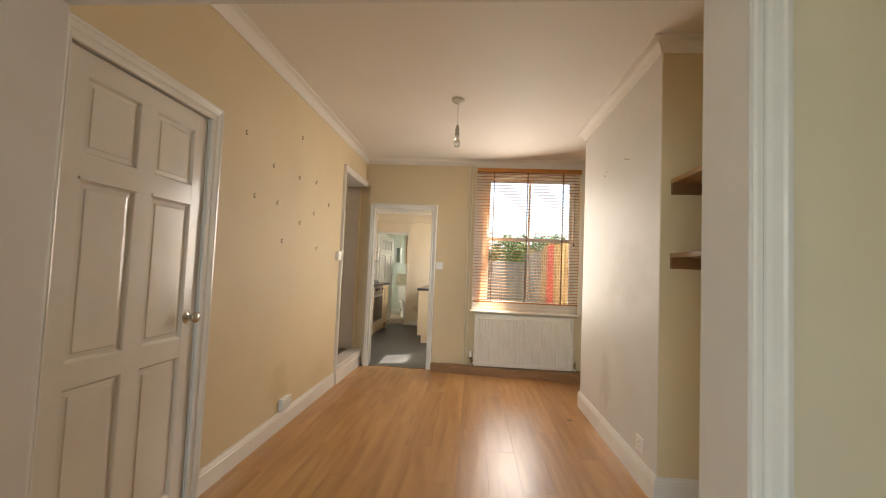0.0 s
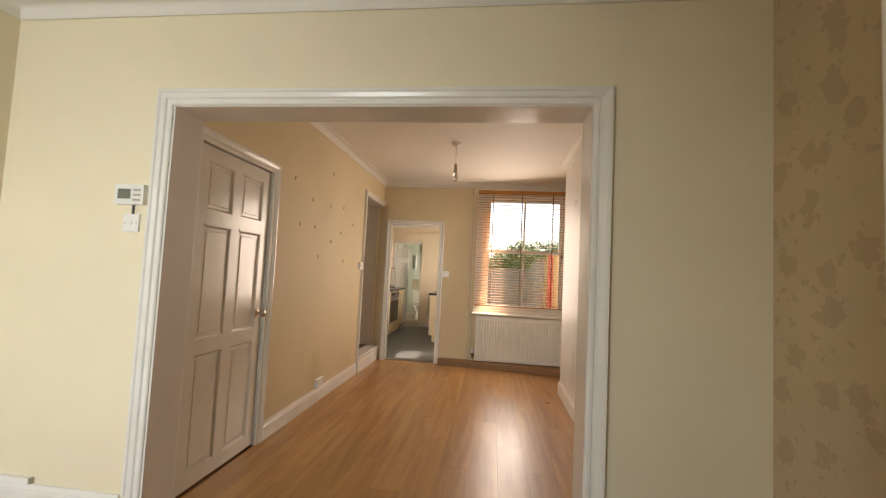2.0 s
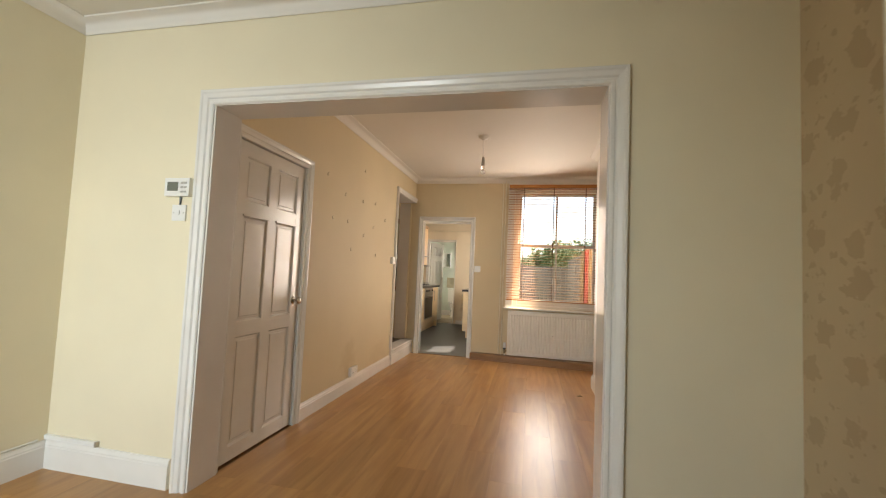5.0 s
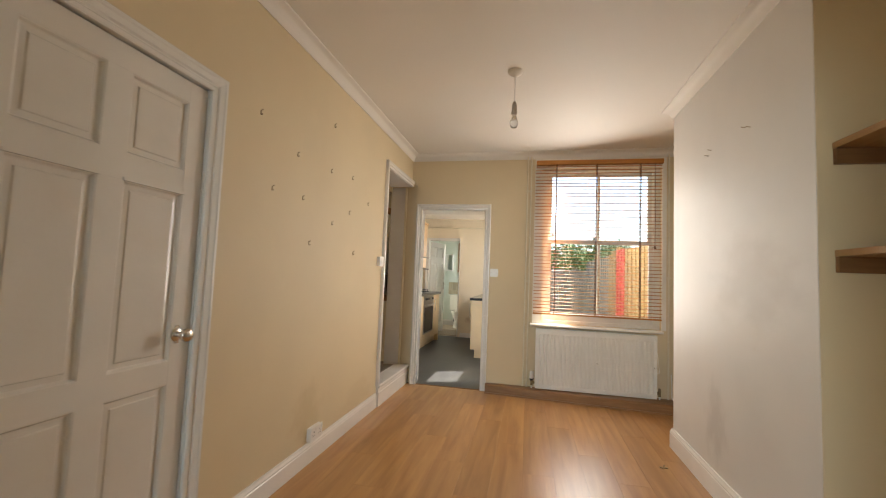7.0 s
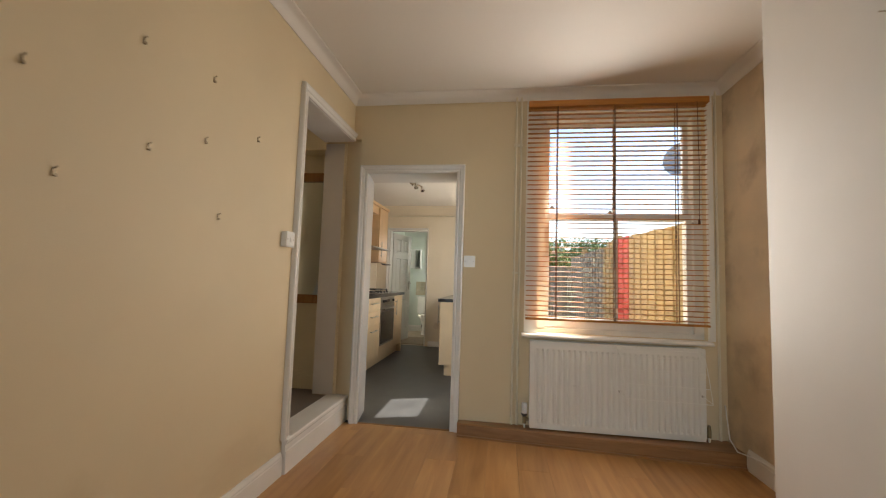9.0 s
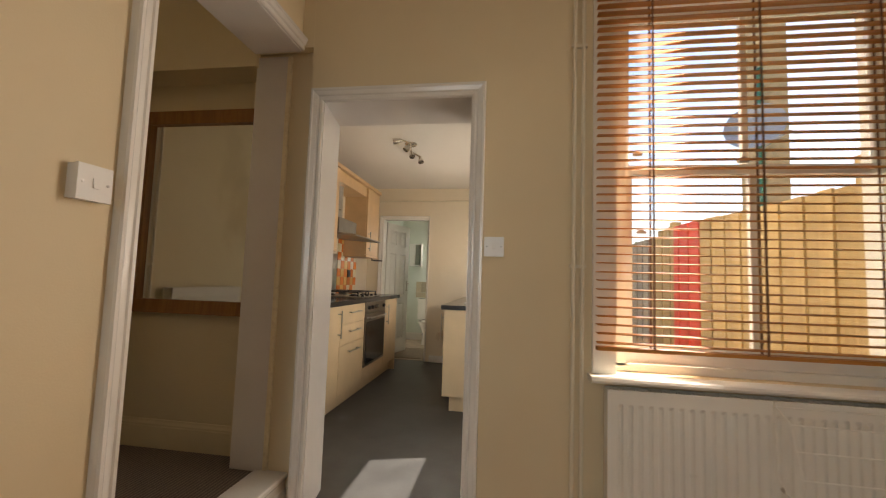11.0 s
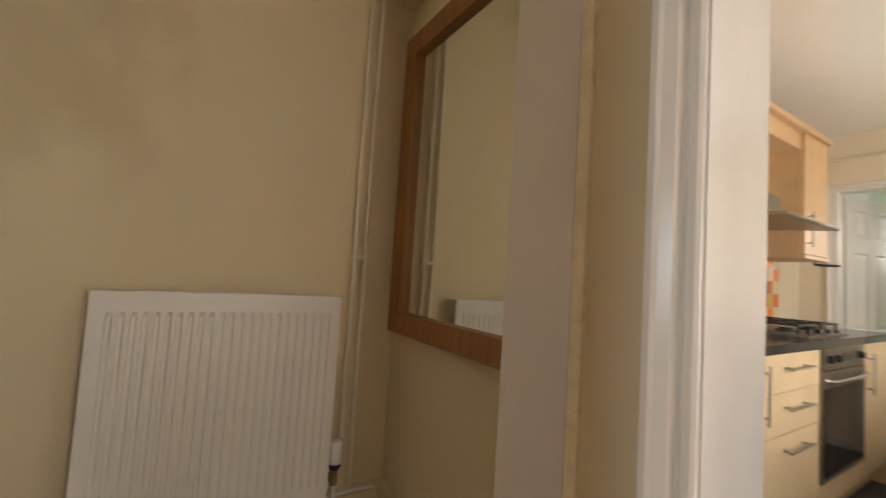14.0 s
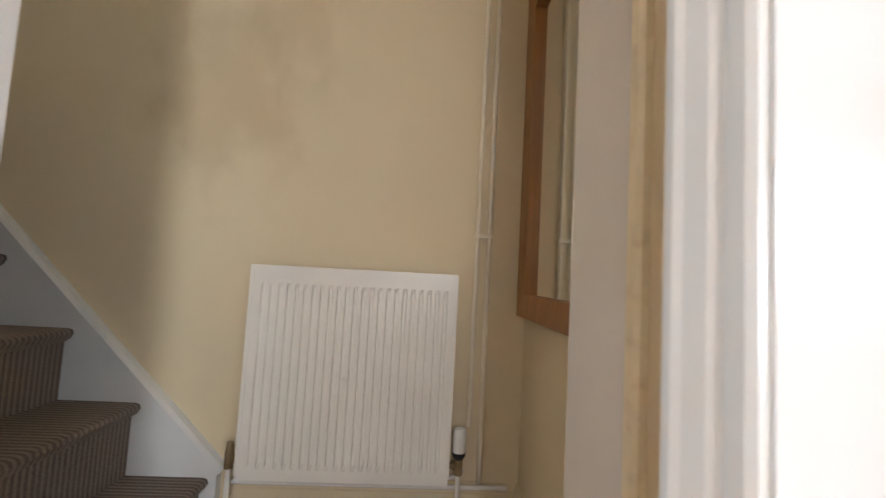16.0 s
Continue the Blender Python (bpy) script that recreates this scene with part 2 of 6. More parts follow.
def bm_profile(bm, pts, p, q, u, v=(0, 0, 1), caps=True):
    """Sweeps the closed outline pts [(a, b)] from p to q; a goes along u, b along v."""
    p, q, u, v = Vector(p), Vector(q), Vector(u), Vector(v)
    A = [bm.verts.new(p + u * a + v * b) for a, b in pts]
    B = [bm.verts.new(q + u * a + v * b) for a, b in pts]
    n = len(pts)
    for i in range(n):
        j = (i + 1) % n
        bm.faces.new((A[i], A[j], B[j], B[i]))
    if caps:
        bm.faces.new(A[::-1])
        bm.faces.new(B)


def bm_tube(bm, pts, r, seg=8):
    """A round bar along points."""
    pts = [Vector(p) for p in pts]
    rings = []
    n = len(pts)
    for i, p in enumerate(pts):
        d = (pts[min(i + 1, n - 1)] - pts[max(i - 1, 0)]).normalized()
        up = Vector((0, 0, 1)) if abs(d.z) < 0.9 else Vector((1, 0, 0))
        a = d.cross(up).normalized()
        b = d.cross(a)
        rings.append([bm.verts.new(p + (a * math.cos(t) + b * math.sin(t)) * r) for t in (2 * math.pi * k / seg for k in range(seg))])
    for ra, rb in zip(rings, rings[1:]):
        for k in range(seg):
            bm.faces.new((ra[k], ra[(k + 1) % seg], rb[(k + 1) % seg], rb[k]))
    bm.faces.new(rings[0][::-1])
    bm.faces.new(rings[-1])


def link(name, bm, material, smooth=False, bevel=0.0, seg=2):
    """Links a bmesh as one mesh object."""
    if bevel:
        sharp = [e for e in bm.edges if len(e.link_faces) == 2 and e.calc_face_angle(0) > 0.6]
        bmesh.ops.bevel(bm, geom=sharp, offset=bevel, segments=seg, affect="EDGES", profile=0.5, clamp_overlap=True)
    bmesh.ops.recalc_face_normals(bm, faces=bm.faces)
    me = bpy.data.meshes.new(name)
    bm.to_mesh(me)
    bm.free()
    me.materials.append(material)
    if smooth:
        me.polygons.foreach_set("use_smooth", [True] * len(me.polygons))
        try:
            me.set_sharp_from_angle(angle=radians(40))
        except AttributeError:
            pass
    return new(name, me)


def part(name, bm, material, parent, label="", smooth=False, bevel=0.0, seg=2):
    ob = link(name, bm, material, smooth, bevel, seg)
    ob.parent = parent
    ob.matrix_parent_inverse = parent.matrix_basis.inverted()
    if label:
        ob["label"] = label
    return ob


def thing(name, label, category, place=(0, 0, 0), group="", kind=""):
    ob = new(name)
    ob.empty_display_size = 0.1
    ob.matrix_basis = Matrix.Translation(place)
    return tagged(ob, label, category, group, kind)


def box(x0, x1, y0, y1, z0, z1):
    bm = bmesh.new()
    bm_box(bm, x0, x1, y0, y1, z0, z1)
    return bm


def wall(name, axis, c0, c1, a0, a1, z0, z1, holes, material, label, second=None):
    """A wall with thickness c0..c1 across axis, running a0..a1, with holes (a0, a1, z0, z1) right through it. second: paint of the far face (at c1)."""
    A = sorted({a0, a1, *[v for h in holes for v in h[:2] if a0 < v < a1]})
    Z = sorted({z0, z1, *[v for h in holes for v in h[2:] if z0 < v < z1]})

    def full(i, k):
        if i < 0 or k < 0 or i >= len(A) - 1 or k >= len(Z) - 1:
            return False
        a, z = (A[i] + A[i + 1]) / 2, (Z[k] + Z[k + 1]) / 2
        return not any(h[0] < a < h[1] and h[2] < z < h[3] for h in holes)

    bm = bmesh.new()
    made = {}

    def v(c, a, z):
        key = (c, a, z)
        if key not in made:
            made[key] = bm.verts.new((c, a, z) if axis == "x" else (a, c, z))
        return made[key]

    for i in range(len(A) - 1):
        for k in range(len(Z) - 1):
            if not full(i, k):
                continue
            p, q, r, s = A[i], A[i + 1], Z[k], Z[k + 1]
            bm.faces.new((v(c0, p, r), v(c0, q, r), v(c0, q, s), v(c0, p, s)))
            f = bm.faces.new((v(c1, p, r), v(c1, p, s), v(c1, q, s), v(c1, q, r)))
            if second:
                f.material_index = 1
            if not full(i - 1, k):
                bm.faces.new((v(c0, p, r), v(c0, p, s), v(c1, p, s), v(c1, p, r)))
            if not full(i + 1, k):
                bm.faces.new((v(c0, q, r), v(c1, q, r), v(c1, q, s), v(c0, q, s)))
            if not full(i, k - 1):
                bm.faces.new((v(c0, p, r), v(c1, p, r), v(c1, q, r), v(c0, q, r)))
            if not full(i, k + 1):
                bm.faces.new((v(c0, p, s), v(c0, q, s), v(c1, q, s), v(c1, p, s)))
    ob = link(name, bm, material)
    if second:
        ob.data.materials.append(second)
    return tagged(ob, label, "wall", kind="structure")


def slab(name, x0, x1, y0, y1, z0, z1, material, label, category):
    return tagged(link(name, box(x0, x1, y0, y1, z0, z1), material), label, category, kind="structure")


# ---- large structure ----
CH = 2.635          # ceiling of the two front rooms
HF = 0.185          # floor of the stair hall
KC = 2.43           # kitchen ceiling
wall("wall_middle", "y", 1.655, 1.845, -2.15, 1.61, 0, CH, [(-1.195, 0.885, -1, 2.095)], PALE, "cream painted wall with a wide opening between rooms")
wall("wall_front_left", "x", -2.27, -2.15, -2.5, 1.845, 0, CH, [], PALE, "cream painted side wall of the front room")
wall("wall_front", "y", -2.62, -2.5, -2.27, 1.73, 0, CH, [(-2.0, -0.5, 0.85, 2.35)], PALE, "cream painted outer wall with a window opening")
wall("wall_rear_left", "x", -1.285, -1.20, 1.845, 5.745, 0, CH, [(1.862, 2.668, -1, 2.005), (4.890, 5.745, -1, 2.275)], CREAM, "cream painted wall with picture hooks and two doorways")
wall("wall_back", "y", 5.745, 6.05, -1.137, 1.73, 0, 3.0, [(-1.2, -0.315, -1, 2.005), (0.30, 1.49, 0.765, 2.46)], CREAM, "cream painted back wall with kitchen doorway and sash window", KWALL)
wall("wall_alcove_near", "x", 1.61, 1.73, 1.655, 3.5, 0, CH, [], CREAM, "cream painted wall of the shelved alcove")
slab("chimney_breast_side", 1.268, 1.61, 3.0355, 3.04, 0, CH, CREAM, "cream painted cheek of the chimney breast", "chimney breast")
wall("wall_alcove", "x", 1.61, 1.73, 3.5, 5.745, 0, CH, [], DIRTY, "damp-stained plaster side wall of the rear alcoves")
slab("chimney_breast_rear", 1.265, 1.61, 3.04, 4.67, 0, CH, BREAST, "scuffed off-white chimney breast", "chimney breast")
FLORAL = mat("floral_wallpaper", (0.56, 0.43, 0.28), 0.6, vary=0.05, scale=3, bump=0.1, bump_scale=200)
fnd, flk = FLORAL.node_tree.nodes, FLORAL.node_tree.links
ftc = fnd.new("ShaderNodeTexCoord")
fnz = fnd.new("ShaderNodeTexNoise")
fnz.inputs["Scale"].default_value = 26
flk.new(ftc.outputs["Object"], fnz.inputs["Vector"])
fwarp = fnd.new("ShaderNodeVectorMath")
fwarp.operation = "MULTIPLY_ADD"
fwarp.inputs[1].default_value = (0.09, 0.09, 0.09)
flk.new(fnz.outputs["Color"], fwarp.inputs[0])
flk.new(ftc.outputs["Object"], fwarp.inputs[2])
masks = []
for fscale, fsize in ((6.5, 0.36), (13.0, 0.24)):
    fv = fnd.new("ShaderNodeTexVoronoi")
    fv.inputs["Scale"].default_value = fscale
    flk.new(fwarp.outputs[0], fv.inputs["Vector"])
    fr = fnd.new("ShaderNodeMapRange")
    fr.inputs["From Min"].default_value, fr.inputs["From Max"].default_value = fsize - 0.04, fsize
    fr.inputs["To Min"].default_value, fr.inputs["To Max"].default_value = 1, 0
    flk.new(fv.outputs["Distance"], fr.inputs["Value"])
    masks.append(fr)
fmax = fnd.new("ShaderNodeMath")
fmax.operation = "MAXIMUM"
flk.new(masks[0].outputs["Result"], fmax.inputs[0])
flk.new(masks[1].outputs["Result"], fmax.inputs[1])
fmix = fnd.new("ShaderNodeMix")
fmix.data_type = "RGBA"
fmix.inputs["B"].default_value = (0.34, 0.22, 0.12, 1)
fsoft = fnd.new("ShaderNodeMath")
fsoft.operation = "MULTIPLY"
fsoft.inputs[1].default_value = 0.38
flk.new(fmax.outputs[0], fsoft.inputs[0])
flk.new(fsoft.outputs[0], fmix.inputs["Factor"])
fb = fnd["Principled BSDF"].inputs["Base Color"]
flk.new(fb.links[0].from_socket, fmix.inputs["A"])
flk.new(fmix.outputs["Result"], fb)
wall("wall_front_right", "x", 1.61, 1.73, -2.62, 1.655, 0, CH, [], FLORAL, "beige floral papered wall of the front room")
slab("chimney_breast_front", 1.25, 1.61, -1.34, 0.74, 0, CH, BREAST, "off-white painted chimney breast", "chimney breast")
slab("ceiling", -1.284, 1.73, 1.846, 5.745, CH, CH + 0.12, CEIL, "plain white plaster ceiling", "ceiling")
slab("ceiling_front", -2.27, 1.73, -2.62, 1.845, CH, CH + 0.12, CEIL, "plain white plaster ceiling of the front room", "ceiling")
slab("floor", -2.15, 1.61, -2.5, 5.745, -0.12, -0.012, UNDER, "honey-coloured beech laminate floor", "floor")

wall("wall_back_corner", "y", 5.745, 5.93, -1.30, -1.1375, 2.275, CH, [], CREAM, "cream painted wall above the corner of two doorways")
wall("wall_back_return", "y", 5.795, 5.865, -1.462, -1.1375, 0, 2.275, [], CREAM, "cream painted return between the two doorways")
wall("wall_back_over", "y", 5.94, 6.05, -2.27, -1.1375, 0, 3.0, [], KWALL, "cream kitchen wall beside the doorway")

# stair hall
wall("wall_hall_far", "x", -2.42, -2.30, 1.2, 6.05, 0, 4.8, [], HALL, "stained cream wall beside the carpeted stairs")
wall("wall_hall_end", "y", 5.93, 5.94, -2.30, -1.1375, 0, 4.8, [], HALL, "dim cream end wall of the stair hall")
wall("wall_stair_side", "x", -1.455, -1.285, 1.845, 4.935, 0, 4.8, [], GLOSS, "white painted wall at the side of the stairs")
wall("wall_hall_over", "x", -1.455, -1.285, 4.935, 5.93, 2.275, 4.8, [], HALL, "plain cream wall above the stair doorway")
wall("wall_stair_top", "y", 1.08, 1.2, -2.30, -1.30, 2.75, 4.8, [], HALL, "plain cream wall at the top of the stairs")
slab("ceiling_hall", -2.42, -1.18, 1.08, 6.05, 4.8, 4.9, CEIL, "plain white ceiling over the stairs", "ceiling")
slab("boxing_hall", -2.30, -1.456, 5.76, 5.93, 2.2, 4.8, HALL, "painted boxing across the hall's end wall", "boxing")

# kitchen and bathroom
wall("wall_kitchen_left", "x", -2.27, -2.15, 6.05, 9.58, 0, KC, [], KWALL, "cream kitchen wall behind the cooker run")
wall("wall_kitchen_right", "x", 0.10, 0.30, 6.05, 9.58, 0, 3.0, [(6.26, 6.93, 0.75, 1.30), (7.65, 9.25, 1.06, 2.2)], KWALL, "cream kitchen wall with windows to the yard", OUTW)
wall("wall_kitchen_rear", "y", 9.58, 9.72, -2.27, 0.30, 0, 3.0, [(-1.93, -1.245, -1, 2.0)], KWALL, "cream kitchen wall with the bathroom doorway", MINT)
slab("ceiling_kitchen", -2.27, 0.10, 6.05, 9.58, KC, KC + 0.1, KCEIL, "shiny white kitchen ceiling", "ceiling")
slab("floor_kitchen", -2.27, 0.10, 5.76, 9.65, -0.12, -0.004, VINYL, "dark grey slate-effect vinyl floor", "floor")
slab("floor_bathroom", -2.27, -0.95, 9.65, 11.72, -0.12, 0.0, TAN, "mottled tan bathroom floor", "floor")
wall("wall_bathroom_left", "x", -2.27, -2.15, 9.72, 11.72, 0, KC, [], MINT, "pale green bathroom side wall")
# opening out of view, added to let light into the bathroom
wall("wall_bathroom_right", "x", -1.07, -0.95, 9.72, 11.72, 0, KC, [(11.05, 11.5, 1.3, 2.05)], MINT, "pale green bathroom wall with an added opening for fill light")
wall("wall_bathroom_rear", "y", 11.6, 11.72, -2.15, -1.07, 0, KC, [], MINT, "pale green bathroom end wall")
slab("ceiling_bathroom", -2.27, -0.95, 9.72, 11.72, KC, KC + 0.1, CEIL, "plain bathroom ceiling", "ceiling")


# ---- trim ----
def along(name, pts, prof, material, label, category, closed=False, kind="structure", smooth=False):
    """Sweeps an outline (inward, up) along wall points in plan, the room to the left, with mitred corners."""
    n = len(pts)
    P = [Vector((*p[:2], p[2] if len(p) > 2 else 0)) for p in pts]
    segs = n if closed else n - 1
    N = []
    for i in range(segs):
        d = (P[(i + 1) % n] - P[i]).normalized()
        N.append(Vector((-d.y, d.x, 0)))
    bm = bmesh.new()
    rings = []
    for i in range(n):
        a = N[i - 1] if (closed or i > 0) else None
        b = N[i] if i < segs else None
        if a is None or b is None:
            m = a or b
        else:
            m = (a + b) / (1 + a.dot(b))
        rings.append([bm.verts.new(P[i] + m * u + Vector((0, 0, v))) for u, v in prof])
    k = len(prof)
    for i in range(segs):
        A, B = rings[i], rings[(i + 1) % n]
        for j in range(k):
            bm.faces.new((A[j], B[j], B[(j + 1) % k], A[(j + 1) % k]))
    if not closed:
        bm.faces.new(rings[0])
        bm.faces.new(rings[-1][::-1])
    return tagged(link(name, bm, material, smooth), label, category, kind=kind)


COVE = [(0.0, 0.0), (0.0, -0.075), (0.008, -0.078), (0.014, -0.070), (0.019, -0.052), (0.030, -0.034), (0.046, -0.020), (0.064, -0.012), (0.072, -0.008), (0.075, 0.0)]
COVE_Z = [(a, CH - 0.001 + b) for a, b in COVE]
REAR = [(-1.2, 1.845), (1.61, 1.845), (1.61, 3.04), (1.265, 3.04), (1.265, 4.67), (1.61, 4.67), (1.61, 5.745), (-1.2, 5.745)]
FRONT = [(-2.15, -2.5), (1.61, -2.5), (1.61, -1.34), (1.25, -1.34), (1.25, 0.74), (1.61, 0.74), (1.61, 1.655), (-2.15, 1.655)]
along("cornice_rear", REAR, COVE_Z, CEIL, "white plaster coving round the rear room", "cornice", True, smooth=True)
along("cornice_front", FRONT, COVE_Z, CEIL, "white plaster coving round the front room", "cornice", True, smooth=True)


def skirt_profile(h, t=0.018):
    return [(0, 0), (t, 0), (t, h - 0.035), (t - 0.003, h - 0.03), (t - 0.003, h - 0.022), (t - 0.009, h - 0.01), (t - 0.012, h), (0, h)]


# room to the left of the walking direction
along("baseboard_rear_left", [(-1.2, 4.835), (-1.2, 2.722)], skirt_profile(0.13), GLOSS, "white gloss skirting under the picture hooks", "skirting board")
along("baseboard_breast", [(1.61, 3.04), (1.265, 3.04), (1.265, 4.67), (1.61, 4.67)], skirt_profile(0.145, 0.02), GLOSS, "chipped white skirting round the chimney breast", "skirting board")
along("baseboard_alcove", [(1.61, 1.845), (1.61, 3.02)], skirt_profile(0.14), GLOSS, "white skirting in the shelved alcove", "skirting board")
along("baseboard_alcove_far", [(1.61, 4.69), (1.61, 5.5)], skirt_profile(0.13), GLOSS, "white skirting under the damp plaster", "skirting board")
along("baseboard_front_left", [(-1.295, 1.655), (-2.15, 1.655), (-2.15, -2.5)], skirt_profile(0.155, 0.02), GLOSS, "white gloss skirting of the front room", "skirting board")
along("baseboard_front_right", [(1.25, 0.30), (1.25, 0.74), (1.61, 0.74), (1.61, 1.655), (0.98, 1.655)], skirt_profile(0.155, 0.02), GLOSS, "white gloss skirting beside the fireplace", "skirting board")
along("baseboard_hall", [(-1.35, 5.93, HF), (-2.3, 5.93, HF), (-2.3, 5.0, HF)], skirt_profile(0.145, 0.018), HALL, "cream painted skirting of the stair hall", "skirting board")
along("baseboard_kitchen", [(-0.70, 9.58), (-1.19, 9.58)], skirt_profile(0.09, 0.014), GLOSS, "white kitchen skirting", "skirting board")
along("baseboard_bathroom", [(-1.07, 11.6), (-2.15, 11.6), (-2.15, 9.9)], skirt_profile(0.13), GLOSS, "white bathroom skirting", "skirting board")
# brown boxed edge under the radiator
bm = bmesh.new()
bm_profile(bm, [(0, 0), (0, 0.085), (0.012, 0.09), (0.3, 0.09), (0.3, 0)], (-0.27, 5.655, 0), (1.6, 5.505, 0), (0, 1, 0))
for v in bm.verts:
    v.co.y = min(v.co.y, 5.743)
tagged(link("trim_pipe_boxing", bm, BROWN), "brown laminate boxing along the back wall", "trim", kind="structure")
tagged(link("trim_floor_bead", box(-0.27, 1.6, 0, 0.012, 0.0, 0.014), BROWN), "brown floor bead below the boxing", "trim", kind="structure").matrix_basis = pose(0, 5.618, 0, 0, 0, math.degrees(math.atan2(-0.15, 1.87)))

ARCH = [(0.0, 0.0), (0.0, 0.010), (0.005, 0.014), (0.016, 0.015), (0.020, 0.011), (0.026, 0.011), (0.032, 0.018), (0.05, 0.022), (0.056, 0.026), (0.066, 0.026), (0.07, 0.020), (0.07, 0.0)]


def architrave(name, axis, c, sign, a0, a1, z0, zt, width, material, label, left=None, right=None, depth=1.0):
    """Moulded frame round an opening on a wall face at c; sign: which way the face looks. left and right: widths where they differ."""
    wl, wr = left or width, right or width
    path = [(a0, z0, -wl, 0), (a0, zt, -wl, width), (a1, zt, wr, width), (a1, z0, wr, 0)]
    bm = bmesh.new()
    rings = []
    for a, z, da, dz in path:
        ring = []
        for o, d in ARCH:
            f = o / 0.07
            p = (a + da * f, c + sign * d * depth, z + dz * f)
            ring.append(bm.verts.new((p[1], p[0], p[2]) if axis == "x" else p))
        rings.append(ring)
    k = len(ARCH)
    for A, B in zip(rings, rings[1:]):
        for j in range(k):
            bm.faces.new((A[j], B[j], B[(j + 1) % k], A[(j + 1) % k]))
    bm.faces.new(rings[0])
    bm.faces.new(rings[-1][::-1])
    return tagged(link(name, bm, material), label, "architrave", kind="structure")


def lining(name, axis, c0, c1, a0, a1, z0, zt, material, label, t=0.019):
    """Boards on the cheeks and head of an opening: faces at a0, a1 and zt."""
    bm = bmesh.new()
    for p, q, r, s in ((a0 - t, a0, z0, zt), (a1, a1 + t, z0, zt), (a0 - t, a1 + t, zt, zt + t)):
        if axis == "x":
            bm_box(bm, c0, c1, p, q, r, s)
        else:
            bm_box(bm, p, q, c0, c1, r, s)
    return tagged(link(name, bm, material, bevel=0.002, seg=1), label, "door lining", kind="structure")


CHIPPED = mat("chipped_cream_gloss", (0.80, 0.70, 0.50), 0.35, vary=0.06, scale=9, bump=0.3, bump_scale=45, stains=((0.45, 0.32, 0.17), 0.3, 40))
LINING = mat("lining_gloss", (0.74, 0.70, 0.66), 0.16, vary=0.03, scale=3, bump=0.06, bump_scale=25, stains=((0.60, 0.50, 0.40), 0.12, 4))
lining("trim_wide_opening_lining", "y", 1.648, 1.852, -1.175, 0.865, 0, 2.075, LINING, "glossy white lining of the wide opening")
architrave("trim_wide_opening_front", "y", 1.655, -1, -1.185, 0.872, 0, 2.080, 0.080, GLOSS, "white moulded architrave round the wide opening", depth=1.3)
architrave("trim_cupboard_door", "x", -1.2, 1, 1.88, 2.643, 0, 1.982, 0.075, GLOSS, "white moulded architrave round the panelled door", left=0.033)
lining("trim_cupboard_lining", "x", -1.30, -1.205, 1.882, 2.645, 0, 1.985, GLOSS, "white lining of the panelled door")
# stair doorway: frame on the near side and head, board on the return
bm = bmesh.new()
rings = []
for y, z, dy, dz in ((4.905, 0.19, -0.072, 0), (4.905, 2.258, -0.072, 0.062), (5.743, 2.258, 0, 0.062)):
    rings.append([bm.verts.new((-1.2 + d * 1.2, y + dy * o / 0.07, z + dz * o / 0.07)) for o, d in ARCH])
for A, B in zip(rings, rings[1:]):
    for j in range(len(ARCH)):
        bm.faces.new((A[j], B[j], B[(j + 1) % len(ARCH)], A[(j + 1) % len(ARCH)]))
bm.faces.new(rings[0])
bm.faces.new(rings[-1][::-1])
tagged(link("trim_stair_doorway", bm, GLOSS), "white painted frame of the stair doorway", "architrave", kind="structure")
bm = bmesh.new()
quad = [(-1.2005, 4.888), (-1.2005, 4.908), (-1.296, 4.926), (-1.296, 4.942), (-1.457, 4.953), (-1.457, 4.936), (-1.287, 4.934)]
lo, hi = [bm.verts.new((x, y, 0)) for x, y in quad], [bm.verts.new((x, y, 2.254)) for x, y in quad]
bm.faces.new(lo)
bm.faces.new(hi[::-1])
for j in range(7):
    bm.faces.new((lo[j], hi[j], hi[(j + 1) % 7], lo[(j + 1) % 7]))
bm_box(bm, -1.454, -1.2005, 4.893, 5.744, 2.2545, 2.2745)
tagged(link("trim_stair_lining", bm, LINING, bevel=0.002, seg=1), "white lining of the stair doorway", "door lining", kind="structure")
tagged(link("trim_return_board", box(-1.464, -1.294, 5.782, 5.795, 0.19, 2.254), LINING, bevel=0.002, seg=1), "white painted board on the doorway return", "trim", kind="structure")
bm = bmesh.new()
bm_profile(bm, [(0, 0), (0.022, 0), (0.022, 0.009), (0.016, 0.014), (0.004, 0.016), (0, 0.012)], (-1.2938, 5.795, 0.0), (-1.2938, 5.795, 2.254), (1, 0, 0), (0, -1, 0))
tagged(link("trim_return_bead", bm, CHIPPED), "chipped cream bead beside the white board", "trim", kind="structure")
architrave("trim_kitchen_doorway", "y", 5.745, -1, -1.063, -0.332, 0, 1.988, 0.064, GLOSS, "white moulded architrave of the kitchen doorway")
bm = bmesh.new()
bm_box(bm, -0.335, -0.316, 5.742, 6.054, 0, 1.985)
bm_box(bm, -1.136, -0.316, 5.742, 6.054, 1.985, 2.004)
quad = [(-1.136, 5.742), (-1.06, 5.742), (-1.112, 6.054), (-1.136, 6.054)]
lo, hi = [bm.verts.new((x, y, 0)) for x, y in quad], [bm.verts.new((x, y, 1.985)) for x, y in quad]
bm.faces.new(lo[::-1])
bm.faces.new(hi)
for j in range(4):
    bm.faces.new((lo[j], lo[(j + 1) % 4], hi[(j + 1) % 4], hi[j]))
tagged(link("trim_kitchen_lining", bm, LINING, bevel=0.002, seg=1), "glossy white lining of the kitchen doorway", "door lining", kind="structure")
